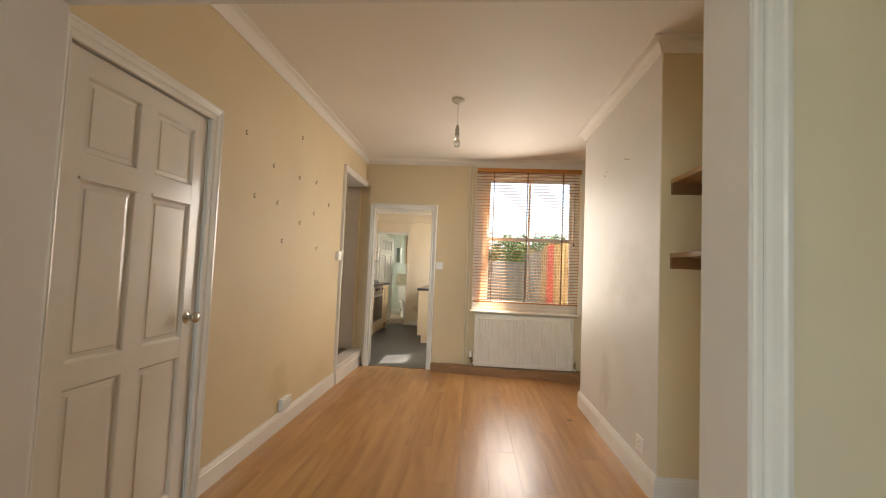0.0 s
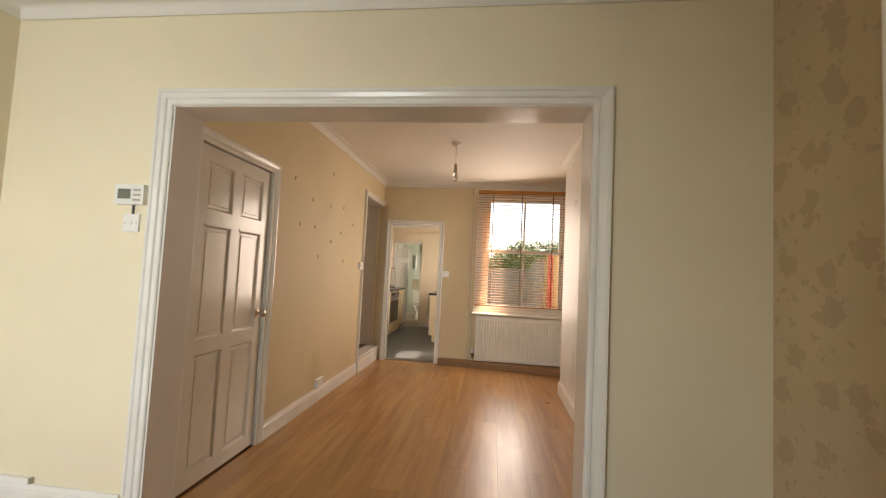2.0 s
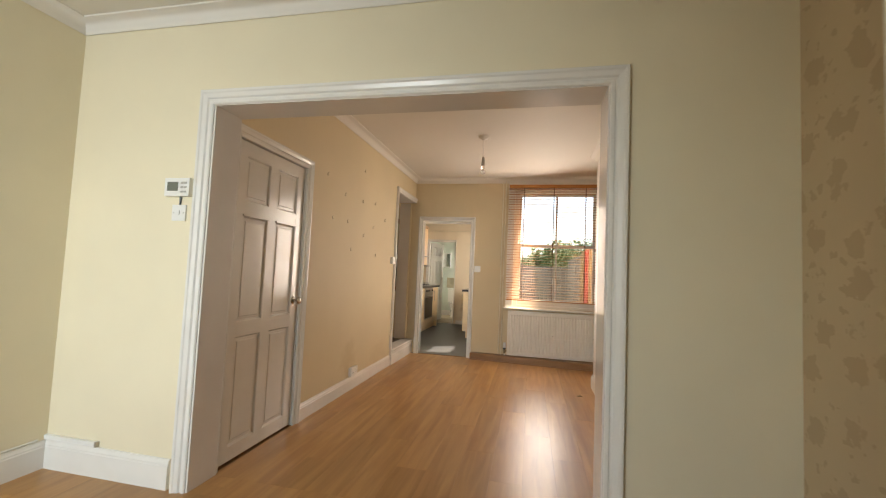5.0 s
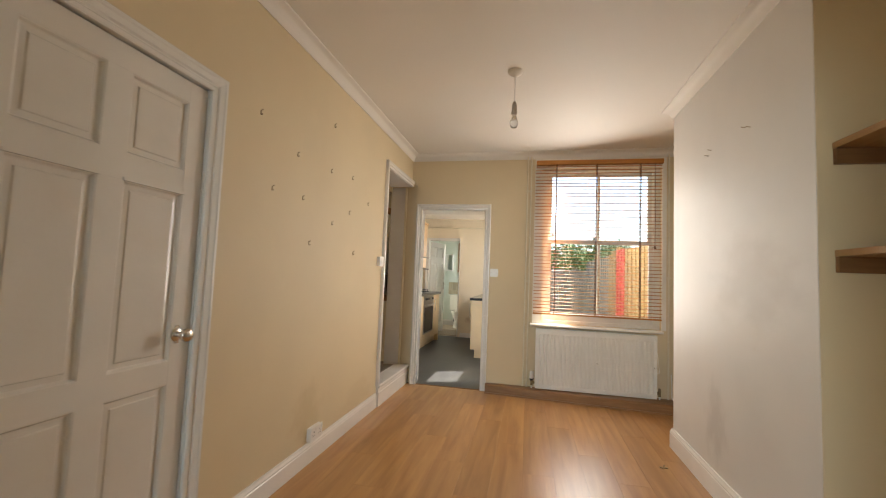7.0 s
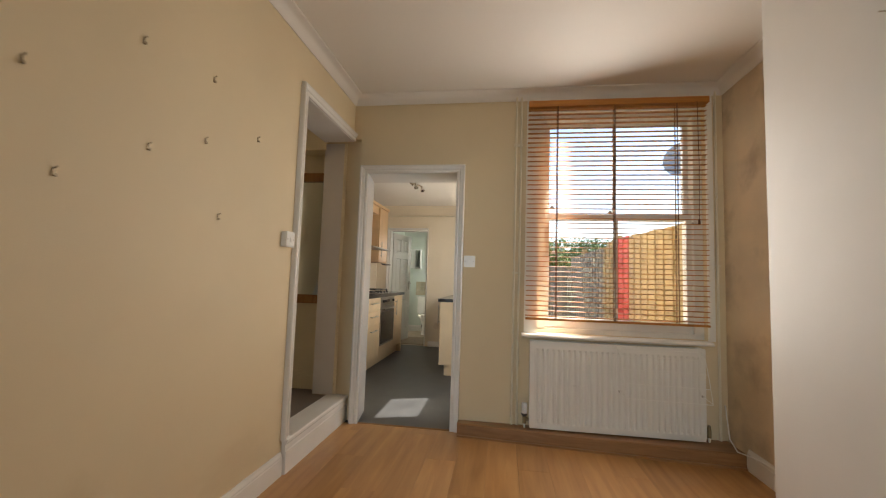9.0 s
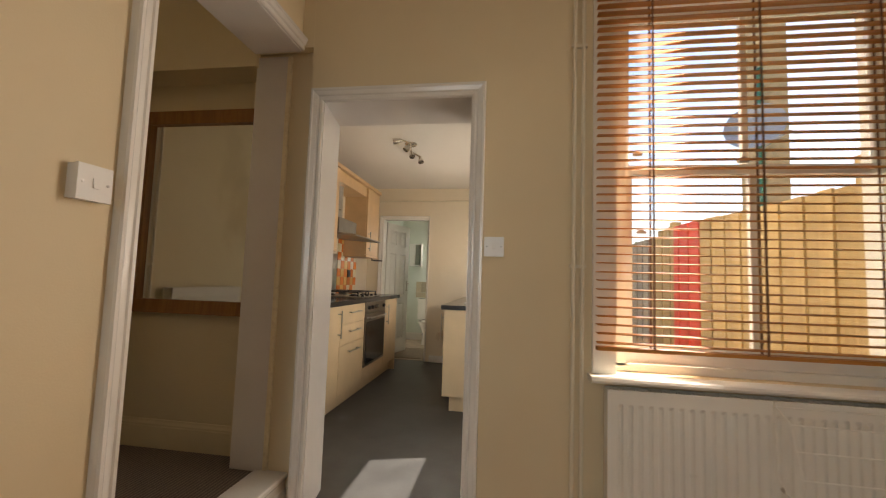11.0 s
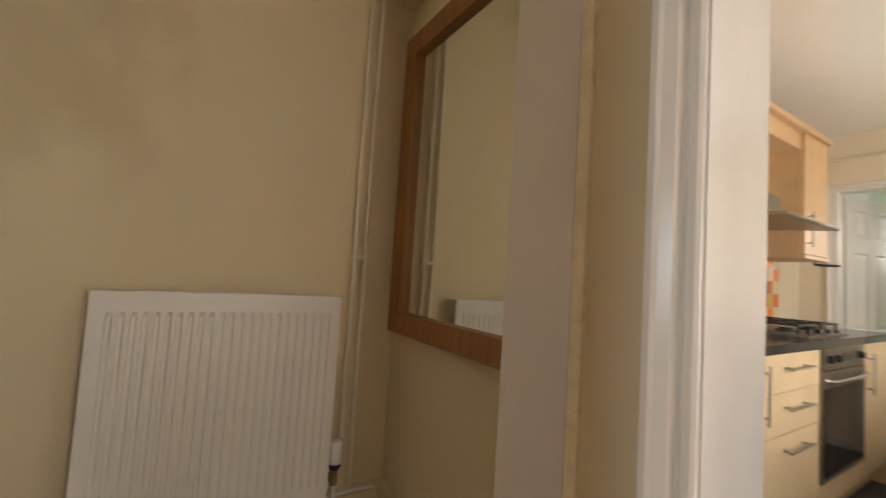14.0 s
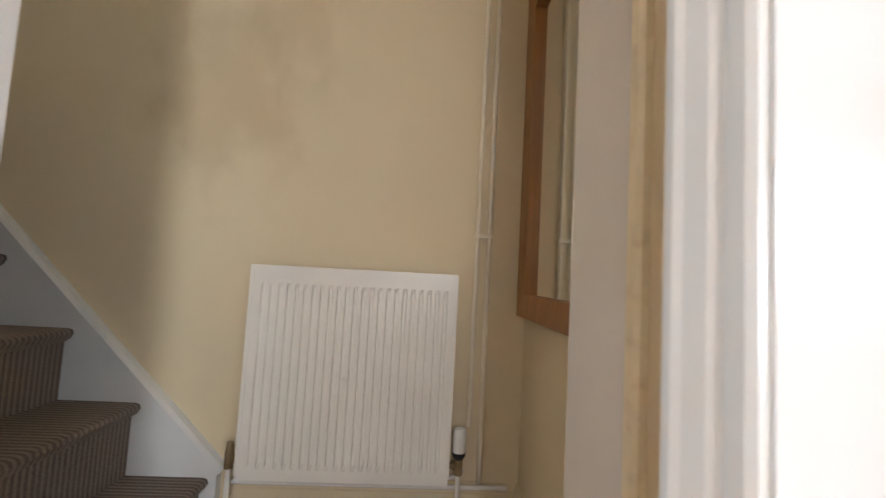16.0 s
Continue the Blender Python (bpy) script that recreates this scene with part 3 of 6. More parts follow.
architrave("trim_bathroom_doorway", "y", 9.58, -1, -1.915, -1.26, 0, 1.975, 0.055, GLOSS, "white frame of the bathroom doorway", right=0.02)
lining("trim_bathroom_lining", "y", 9.575, 9.725, -1.91, -1.263, 0, 1.98, GLOSS, "white lining of the bathroom doorway")
slab("threshold_kitchen", -1.06, -0.335, 5.742, 5.765, -0.004, 0.004, UNDER, "dark wooden threshold strip", "threshold")
# step up to the stair hall
bm = bmesh.new()
bm_profile(bm, [(0, 0), (0.03, 0), (0.03, 0.125), (0.024, 0.13), (0.024, 0.165), (0.03, 0.168), (0.036, 0.176), (0.036, 0.192), (0.03, 0.198), (-0.13, 0.198), (-0.13, 0)], (-1.2, 4.85, 0), (-1.2, 5.79, 0), (1, 0, 0))
tagged(link("step_hall", bm, GLOSS), "white painted step board at the stair doorway", "step", kind="structure")
CARPET = bpy.data.materials.new("ribbed_brown_carpet")
CARPET.use_nodes = True
nd, lk = CARPET.node_tree.nodes, CARPET.node_tree.links
tc, sep = nd.new("ShaderNodeTexCoord"), nd.new("ShaderNodeSeparateXYZ")
lk.new(tc.outputs["Object"], sep.inputs[0])
mth = nd.new("ShaderNodeMath")
mth.operation = "MULTIPLY"
mth.inputs[1].default_value = 2 * math.pi / 0.018
lk.new(sep.outputs["X"], mth.inputs[0])
sn = nd.new("ShaderNodeMath")
sn.operation = "SINE"
lk.new(mth.outputs[0], sn.inputs[0])
nz = nd.new("ShaderNodeTexNoise")
nz.inputs["Scale"].default_value = 260
lk.new(tc.outputs["Object"], nz.inputs["Vector"])
mx = nd.new("ShaderNodeMix")
mx.data_type = "RGBA"
mx.inputs["A"].default_value, mx.inputs["B"].default_value = (0.085, 0.066, 0.052, 1), (0.28, 0.22, 0.175, 1)
ad = nd.new("ShaderNodeMath")
ad.operation = "MULTIPLY_ADD"
ad.inputs[1].default_value, ad.inputs[2].default_value = 0.32, 0.1
lk.new(sn.outputs[0], ad.inputs[0])
ad2 = nd.new("ShaderNodeMath")
lk.new(ad.outputs[0], ad2.inputs[0])
lk.new(nz.outputs["Fac"], ad2.inputs[1])
lk.new(ad2.outputs[0], mx.inputs["Factor"])
lk.new(mx.outputs["Result"], nd["Principled BSDF"].inputs["Base Color"])
nd["Principled BSDF"].inputs["Roughness"].default_value = 0.95
bp = nd.new("ShaderNodeBump")
bp.inputs["Strength"].default_value, bp.inputs["Distance"].default_value = 0.8, 0.006
lk.new(ad2.outputs[0], bp.inputs["Height"])
lk.new(bp.outputs["Normal"], nd["Principled BSDF"].inputs["Normal"])
slab("floor_hall", -2.3, -1.33, 4.955, 5.93, 0.0, HF, CARPET, "brown ribbed carpet of the stair hall", "floor")

# ---- stairs ----
stairs = thing("staircase", "straight staircase with ribbed grey-brown carpet", "staircase", (-1.92, 4.97, HF))
for k in range(1, 9):
    zt, yn = 0.335 + 0.228 * (k - 1), 4.885 - 0.233 * (k - 1)
    bm = bmesh.new()
    prof = [(0.0, -0.228 if k > 1 else -0.15), (0.0, -0.045), (0.018, -0.032), (0.027, -0.016), (0.022, -0.004), (0.008, 0.0), (-0.24, 0.0), (-0.24, -0.228 if k > 1 else -0.15)]
    bm_profile(bm, prof, (-2.262, yn, zt), (-1.458, yn, zt), (0, 1, 0))
    part("stair_tread", bm, CARPET, stairs, smooth=True)
bm = bmesh.new()
y1, z1 = 4.935, 0.350
sl = 1.005
pts = [(y1, HF), (y1, z1), (3.0, z1 + (y1 - 3.0) * sl), (3.0, HF)]
vs = []
for x in (-2.298, -2.262):
    vs.append([bm.verts.new((x, y, z)) for y, z in pts])
for j in range(4):
    bm.faces.new((vs[0][j], vs[0][(j + 1) % 4], vs[1][(j + 1) % 4], vs[1][j]))
bm.faces.new(vs[0])
bm.faces.new(vs[1][::-1])
STRING = mat("grey_white_string_paint", (0.70, 0.70, 0.68), 0.35, vary=0.05, scale=4)
part("wall_string", bm, STRING, stairs, "white painted stair string", bevel=0.003, seg=1)
bm = bmesh.new()
bm_profile(bm, [(0, 0), (0.045, 0), (0.045, 0.012), (0.03, 0.02), (0, 0.02)], (-2.3, y1 + 0.005, z1 - 0.004), (-2.3, 3.0, z1 + (y1 + 0.005 - 3.0) * sl - 0.004), (1, 0, 0), (0, sl / 1.44, 1 / 1.44))
part("string_cap", bm, STRING, stairs, "white string capping")

# ---- panelled doors ----
def panel_door(name, label, w, h, rails, material, st=0.105, mu=0.10, kind="structure"):
    """Six-panel door in its own space: x 0..w, front at y 0, back at y 0.035. rails: z pairs of the three panel rows."""
    door = thing(name, label, "door", kind=kind)
    pw = (w - 2 * st - mu) / 2
    for x in (0, w - st):
        part("stile", box(x, x + st, 0, 0.035, 0, h), material, door, bevel=0.002, seg=1)
    edges = [0] + [v for r in rails for v in r] + [h]
    for z0, z1 in zip(edges[::2], edges[1::2]):
        part("rail", box(st, w - st, 0.0005, 0.0345, z0, z1), material, door, bevel=0.002, seg=1)
    for z0, z1 in rails:
        part("muntin", box(st + pw, st + pw + mu, 0.001, 0.034, z0, z1), material, door, bevel=0.002, seg=1)
        for x in (st, st + pw + mu):
            bm = bmesh.new()
            steps = [(0, 0.002), (0.004, 0.004), (0.009, 0.012), (0.013, 0.014), (0.030, 0.0125), (0.033, 0.0095), (0.036, 0.009)]
            rings = []
            for s, d in steps:
                rings.append([bm.verts.new(p) for p in ((x + s, d, z0 + s), (x + pw - s, d, z0 + s), (x + pw - s, d, z1 - s), (x + s, d, z1 - s))])
            for A, B in zip(rings, rings[1:]):
                for j in range(4):
                    bm.faces.new((A[j], A[(j + 1) % 4], B[(j + 1) % 4], B[j]))
            bm.faces.new(rings[-1])
            back = [bm.verts.new(p) for p in ((x, 0.03, z0), (x + pw, 0.03, z0), (x + pw, 0.03, z1), (x, 0.03, z1))]
            for j in range(4):
                bm.faces.new((rings[0][j], back[j], back[(j + 1) % 4], rings[0][(j + 1) % 4]))
            bm.faces.new(back[::-1])
            part("panel", bm, material, door)
    return door


CHROME = mat("worn_nickel", (0.62, 0.58, 0.52), 0.2, 1.0, vary=0.1, scale=20)
STEEL = mat("brushed_steel", (0.52, 0.50, 0.47), 0.3, 1.0, vary=0.1, scale=15)
HINGE = mat("painted_hinge", (0.45, 0.40, 0.33), 0.35, 0.6)
d1 = panel_door("door_1", "closed six-panel door in aged white gloss", 0.757, 1.965, [(0.085, 0.748), (0.838, 1.500), (1.594, 1.878)], DOORW, 0.090, 0.090)
bm = bmesh.new()
m = pose(0.693, 0, 0.94, 90)
bm_lathe(bm, [(0.0, 0.0), (0.028, 0.0), (0.029, 0.004), (0.024, 0.008), (0.011, 0.011), (0.010, 0.03), (0.016, 0.036), (0.025, 0.042), (0.028, 0.05), (0.026, 0.058), (0.018, 0.064), (0, 0.066)], m)
part("door_knob", bm, CHROME, d1, "worn silver door knob", smooth=True)
bm = bmesh.new()
bm_box(bm, 0.683, 0.703, -0.004, 0.0, 0.905, 0.975)
part("knob_plate", bm, CHROME, d1, bevel=0.002, seg=1)
for z in (0.22, 1.72):
    bm = bmesh.new()
    bm_cyl(bm, (-0.002, -0.004, z - 0.045), (-0.002, -0.004, z + 0.045), 0.006, 10)
    part("hinge", bm, HINGE, d1, "paint-spotted hinge")
for x0, x1 in ((0.082, 0.337), (0.418, 0.673)):
    bm = bmesh.new()
    bm_box(bm, x0, x1, -0.007, 0.006, 1.498, 1.509)
    part("panel_ledge", bm, DOORW, d1, bevel=0.002, seg=1)
# leaf lies in the left wall, front towards the room (+x)
d1.matrix_basis = pose(-1.212, 1.884, 0.012, 0, 0, 90)

d2 = panel_door("door_2", "white panelled bathroom door standing open", 0.66, 1.95, [(0.2, 0.75), (0.87, 1.5), (1.62, 1.85)], GLOSS)
bm = bmesh.new()
bm_box(bm, 0.60, 0.635, -0.006, 0.0, 0.93, 1.09)
bm_tube(bm, [(0.617, 0, 1.05), (0.617, -0.045, 1.05), (0.60, -0.05, 1.05), (0.51, -0.05, 1.05)], 0.008)
part("door_handle", bm, HINGE, d2, "dark lever handle")
d2.matrix_basis = pose(-1.90, 9.735, 0.01, 0, 0, 74)

# ---- window with sashes ----
GLASS = bpy.data.materials.new("clear_glass")
GLASS.use_nodes = True
g = GLASS.node_tree.nodes["Principled BSDF"]
g.inputs["Transmission Weight"].default_value, g.inputs["Roughness"].default_value, g.inputs["IOR"].default_value = 1.0, 0.0, 1.45
window = thing("window_1", "white painted sliding sash window with clear glass", "window", (0.845, 5.9, 0.765), kind="structure")
WPAINT = mat("window_paint", (0.80, 0.76, 0.68), 0.3, vary=0.04, scale=6, bump=0.06, bump_scale=60)
for x0, x1 in ((0.30, 0.36), (1.43, 1.49)):
    part("box_frame", box(x0, x1, 5.80, 6.0, 0.79, 2.43), WPAINT, window, bevel=0.003, seg=1)
part("window_head", box(0.30, 1.49, 5.80, 6.0, 2.43, 2.459), WPAINT, window, bevel=0.003, seg=1)
part("bottom_board", box(0.30, 1.49, 5.80, 6.04, 0.766, 0.80), WPAINT, window, bevel=0.003, seg=1)
MEET = 1.66
for name, yy, z0, z1 in (("lower_sash", 5.835, 0.80, MEET + 0.02), ("upper_sash", 5.885, MEET - 0.02, 2.43)):
    bm = bmesh.new()
    zb = 0.075 if name == "lower_sash" else 0.04
    zt = 0.04 if name == "lower_sash" else 0.035
    bm_box(bm, 0.36, 0.395, yy, yy + 0.042, z0, z1)
    bm_box(bm, 1.395, 1.43, yy, yy + 0.042, z0, z1)
    bm_box(bm, 0.395, 1.395, yy + 0.001, yy + 0.041, z0, z0 + zb)
    bm_box(bm, 0.395, 1.395, yy + 0.001, yy + 0.041, z1 - zt, z1)
    bm_box(bm, 0.883, 0.907, yy + 0.006, yy + 0.036, z0 + zb, z1 - zt)
    sash = part(name, bm, WPAINT, window, bevel=0.003, seg=1)
    for x0, x1 in ((0.396, 0.882), (0.908, 1.394)):
        part("pane", box(x0, x1, yy + 0.018, yy + 0.022, z0 + zb + 0.001, z1 - zt - 0.001), GLASS, sash).visible_shadow = False
for x, z in ((0.41, MEET + 0.07), (0.425, 1.38), (0.84, MEET + 0.035), (1.44, MEET - 0.04)):
    bm = bmesh.new()
    bm_cyl(bm, (x, 5.838, z), (x, 5.80, z), 0.011, 10)
    bm_box(bm, x - 0.02, x + 0.02, 5.80, 5.815, z - 0.015, z - 0.005)
    part("sash_catch", bm, HINGE, window, "small dark sash fastener")
# board surround, sill and apron inside
bm = bmesh.new()
bm_box(bm, 0.205, 0.30, 5.722, 5.746, 0.765, 2.555)
bm_box(bm, 1.49, 1.53, 5.722, 5.746, 0.765, 2.555)
bm_box(bm, 0.30, 1.49, 5.722, 5.746, 2.455, 2.555)
part("window_surround", bm, WPAINT, window, bevel=0.004, seg=2)
bm = bmesh.new()
bm_profile(bm, [(0, 0), (-0.085, 0), (-0.095, 0.006), (-0.097, 0.013), (-0.092, 0.022), (-0.08, 0.026), (0.06, 0.026), (0.06, 0)], (0.188, 5.745, 0.738), (1.488, 5.745, 0.738), (0, 1, 0))
for v in bm.verts:
    if v.co.y > 5.745:
        v.co.y = 5.745
part("window_sill", bm, WPAINT, window, "white painted window board", smooth=False)

# ---- venetian blind ----
BLIND = wood("honey_blind_wood", (0.50, 0.205, 0.032), (0.37, 0.135, 0.021), "x", 0.5, 1.6, 0.0, 0.06)
CORD = mat("brown_ladder_cord", (0.14, 0.06, 0.025), 0.8)
blind = thing("venetian_blind", "lowered honey-wood venetian blind with open slats", "blind", (0.845, 5.69, 2.5))
part("headrail", box(0.215, 1.485, 5.655, 5.715, 2.475, 2.52), BLIND, blind, bevel=0.003, seg=1)
part("bottom_rail", box(0.213, 1.472, 5.664, 5.706, 0.868, 0.882), BLIND, blind, bevel=0.004, seg=1)
bm = bmesh.new()
nslat, tl = 44, radians(4)
for o in range(1):
    W = [(-0.0185, -0.0008), (-0.009, 0.0014), (0.0, 0.002), (0.009, 0.0014), (0.0185, -0.0008), (0.0185, -0.0036), (0.009, -0.0016), (0, -0.001), (-0.009, -0.0016), (-0.0185, -0.0036)]
    bm_profile(bm, W, (-0.63, 0, 0), (0.63, 0, 0), (0, math.cos(tl), math.sin(tl)), (0, -math.sin(tl), math.cos(tl)))
slat0 = part("slat", bm, BLIND, blind)
for i in range(nslat):
    s = slat0 if i == 0 else slat0.copy()
    if i:
        scene.collection.objects.link(s)
    s.matrix_parent_inverse = Matrix()
    r = random.uniform(-1, 1)
    s.matrix_basis = Matrix.Translation((-0.0025 + 0.001 * r, -0.005, -0.0425 - 0.0362 * i)) @ Matrix.Rotation(radians(0.12 * r), 4, "Y")
for x in (0.43, 0.84, 1.27):
    bm = bmesh.new()
    for dy in (-0.021, 0.021):
        for dx in (-0.0025, 0.0025):
            bm_cyl(bm, (x + dx, 5.685 + dy, 2.475), (x + dx, 5.685 + dy, 0.88), 0.0022, 5)
    part("ladder_cord", bm, CORD, blind, "brown ladder cords")
bm = bmesh.new()
bm_tube(bm, [(1.40, 5.65, 2.48), (1.405, 5.645, 2.0), (1.40, 5.645, 1.62)], 0.0018, 6)
bm_cyl(bm, (1.40, 5.645, 1.62), (1.40, 5.645, 1.585), 0.006, 8, 0.009)
part("pull_cord", bm, CORD, blind, "brown pull cord")

# ---- radiators ----
RADW = mat("radiator_enamel", (0.80, 0.77, 0.70), 0.3, vary=0.03, scale=5, bump=0.03, bump_scale=80)
BRASSY = mat("tarnished_brass", (0.32, 0.24, 0.13), 0.4, 0.8, vary=0.2, scale=30)
PLASTIC = mat("white_plastic", (0.82, 0.80, 0.76), 0.3, vary=0.02, scale=5)
BLACK = mat("black_plastic", (0.02, 0.02, 0.022), 0.35, vary=0.1, scale=10)


def radiator(label, w, h, flutes, trv_left):
    """A pressed steel panel radiator in its own space: x 0..w, front at y 0 (looking to -y), base at z 0."""
    rad = thing("radiator", label, "radiator")
    bm = bmesh.new()
    pts = []
    n = flutes
    pitch = (w - 0.05) / n
    for i in range(n):
        x = 0.025 + pitch * i
        pts += [(x, 0.0), (x + pitch * 0.28, 0.0), (x + pitch * 0.42, 0.009), (x + pitch * 0.70, 0.009), (x + pitch * 0.86, 0.0)]
    pts.append((w - 0.025, 0.0))
    zs = [(0.035, 0.0), (0.05, 1.0), (h - 0.062, 1.0), (h - 0.047, 0.0)]
    rows = []
    for z, k in zs:
        rows.append([bm.verts.new((x, d * k, z)) for x, d in pts])
    for A, B in zip(rows, rows[1:]):
        for j in range(len(pts) - 1):
            bm.faces.new((A[j], A[j + 1], B[j + 1], B[j]))
    # plain margins
    for x0, x1, z0, z1 in ((-0.0, 0.025, 0.0, h), (w - 0.025, w, 0.0, h), (0.025, w - 0.025, 0.0, 0.035), (0.025, w - 0.025, h - 0.047, h)):
        vs = [bm.verts.new(p) for p in ((x0, 0, z0), (x1, 0, z0), (x1, 0, z1), (x0, 0, z1))]
        bm.faces.new(vs)
    bmesh.ops.remove_doubles(bm, verts=bm.verts, dist=0.0005)
    rim = bmesh.ops.extrude_edge_only(bm, edges=[e for e in bm.edges if e.is_boundary and all(min(v.co.x, w - v.co.x, v.co.z, h - v.co.z) < 0.001 for v in e.verts)])
    for v in rim["geom"]:
        if isinstance(v, bmesh.types.BMVert):
            v.co.y += 0.018
    part("front_panel", bm, RADW, rad, smooth=False)
    part("back_panel", box(0.0, w, 0.05, 0.06, 0.01, h - 0.01), RADW, rad)
    for x in (0.0, w - 0.006):
        part("side_cover", box(x - 0.003, x + 0.009, -0.002, 0.062, 0.02, h + 0.004), RADW, rad, bevel=0.003, seg=2)
    bm = bmesh.new()
    bm_box(bm, 0.0, w, -0.003, 0.012, h - 0.004, h + 0.007)
    bm_box(bm, 0.0, w, 0.05, 0.063, h - 0.004, h + 0.007)
    k = int(w / 0.05)
    for i in range(k):
        x = 0.01 + (w - 0.03) * i / (k - 1)
        bm_box(bm, x, x + 0.012, 0.0115, 0.0505, h - 0.002, h + 0.005)
    part("top_grille", bm, RADW, rad, bevel=0.002, seg=1)
    for x in (0.15, w - 0.15):
        part("bracket", box(x - 0.02, x + 0.02, 0.06, 0.09, 0.05, h - 0.1), RADW, rad)
    for side, x in ((0, -0.035), (1, w + 0.035)):
        bm = bmesh.new()
        bm_cyl(bm, (x, 0.035, 0.05), (0.005 if side == 0 else w - 0.005, 0.035, 0.05), 0.011, 10)
        bm_cyl(bm, (x, 0.035, 0.02), (x, 0.035, 0.075), 0.013, 12)
        bm_cyl(bm, (x + (0.012 if side == 0 else -0.012), 0.035, 0.05), (x + (0.024 if side == 0 else -0.024), 0.035, 0.05), 0.016, 6)
        valve = part("valve_body", bm, BRASSY, rad, "tarnished brass valve")
        if (side == 0) == trv_left:
            bm = bmesh.new()
            bm_lathe(bm, [(0, 0.08), (0.017, 0.08), (0.021, 0.086), (0.0215, 0.155), (0.018, 0.165), (0, 0.167)], Matrix.Translation((x, 0.035, 0)), 20)
            part("valve_head", bm, PLASTIC, valve, "white thermostatic valve head", smooth=True)
            bm = bmesh.new()
            bm_lathe(bm, [(0.0, 0.07), (0.015, 0.07), (0.022, 0.082), (0.0222, 0.092), (0.0, 0.093)], Matrix.Translation((x, 0.035, 0)), 20)
            part("valve_collar", bm, BLACK, valve, "black collar", smooth=True)
        else:
            bm = bmesh.new()
            bm_cyl(bm, (x, 0.035, 0.075), (x, 0.035, 0.10), 0.012, 10, 0.009)
            part("valve_cap", bm, BRASSY, valve)
        bm = bmesh.new()
        bm_cyl(bm, (x, 0.035, 0.022), (x, 0.035, -0.07), 0.0075, 10)
        part("pipe_tail", bm, RADW, rad, "white painted pipe tail")
    return rad


r1 = radiator("long white fluted panel radiator below the window", 1.175, 0.612, 30, True)
r1.matrix_basis = pose(0.252, 5.655, 0.10)
r2 = radiator("white fluted panel radiator on the stair hall wall", 0.655, 0.656, 23, False)
# rotated to look to +x; trv on the far end
r2.matrix_basis = pose(-2.185, 5.022, 0.367, 0, 0, 90)

# over-radiator drying rack
WIRE = mat("white_coated_wire", (0.82, 0.79, 0.72), 0.35)
rack = thing("drying_rack", "white wire drying rack hooked over the radiator", "drying rack", (1.13, 5.63, 0.72))
for x in (0.845, 1.385):
    bm = bmesh.new()
    bm_tube(bm, [(x, 5.70, 0.66), (x, 5.70, 0.715), (x, 5.69, 0.728), (x, 5.655, 0.728), (x, 5.645, 0.715), (x, 5.640, 0.45), (x + 0.02, 5.62, 0.40)], 0.0026, 6)
    part("side_wire", bm, WIRE, rack)
    bm = bmesh.new()
    bm_tube(bm, [(x, 5.645, 0.70), (x + 0.01, 5.58, 0.66), (x + 0.02, 5.55, 0.52), (x + 0.03, 5.53, 0.385), (x + 0.02, 5.64, 0.40)], 0.0026, 6)
    part("arm_wire", bm, WIRE, rack)
    bm = bmesh.new()
    bm_cyl(bm, (x + 0.02, 5.648, 0.402), (x + 0.02, 5.634, 0.402), 0.008, 8)
    part("wire_foot", bm, HINGE, rack, "dark rubber foot")
for y, z, e in ((5.645, 0.70, 0.0), (5.58, 0.655, 0.01), (5.56, 0.57, 0.018), (5.545, 0.48, 0.025), (5.53, 0.385, 0.03)):
    bm = bmesh.new()
    bm_tube(bm, [(0.845 + e, y, z), (1.385 + e, y, z - 0.006)], 0.0026, 6)
    part("rail_wire", bm, WIRE, rack)

# ---- pipes ----
PIPE = mat("cream_painted_pipe", (0.76, 0.68, 0.52), 0.4, vary=0.05, scale=10)


def pipes(label, lines, clips=(), r=0.0085, material=PIPE):
    ob = thing("heating_pipes", label, "pipe", lines[0][-1])
    for ln in lines:
        bm = bmesh.new()
        bm_tube(bm, ln, r, 10)
        part("pipe", bm, material, ob, smooth=True)
    for c, d in clips:
        bm = bmesh.new()
        bm_box(bm, c[0] - d[0], c[0] + d[0], c[1] - d[1], c[1] + d[1], c[2] - 0.007, c[2] + 0.007)
        part("pipe_clip", bm, material, ob, bevel=0.002, seg=1)
    return ob


pipes("two cream painted heating pipes beside the window", [[(0.125, 5.733, 0.09), (0.125, 5.733, CH)], [(0.163, 5.733, 0.09), (0.163, 5.733, CH)]], [((0.144, 5.735, 1.21), (0.034, 0.009)), ((0.144, 5.735, 2.2), (0.034, 0.009))])
pipes("cream painted pipe in the alcove corner", [[(1.555, 5.733, 0.09), (1.555, 5.733, CH)]], [((1.555, 5.735, 1.3), (0.016, 0.009))])
pipes("two cream painted heating pipes in the stair hall", [[(-2.278, 5.748, 0.52), (-2.278, 5.748, 4.7)], [(-2.278, 5.789, 0.33), (-2.278, 5.789, 4.7)]], [((-2.282, 5.768, 1.171), (0.014, 0.030)), ((-2.282, 5.768, 2.6), (0.014, 0.030))])
pipes("white heating pipes run low along the stair hall wall", [[(-2.262, 4.99, 0.352), (-2.262, 5.65, 0.350), (-2.27, 5.70, 0.356), (-2.275, 5.735, 0.38)], [(-2.255, 4.97, 0.330), (-2.255, 5.88, 0.330)]], [], 0.008, GLOSS)


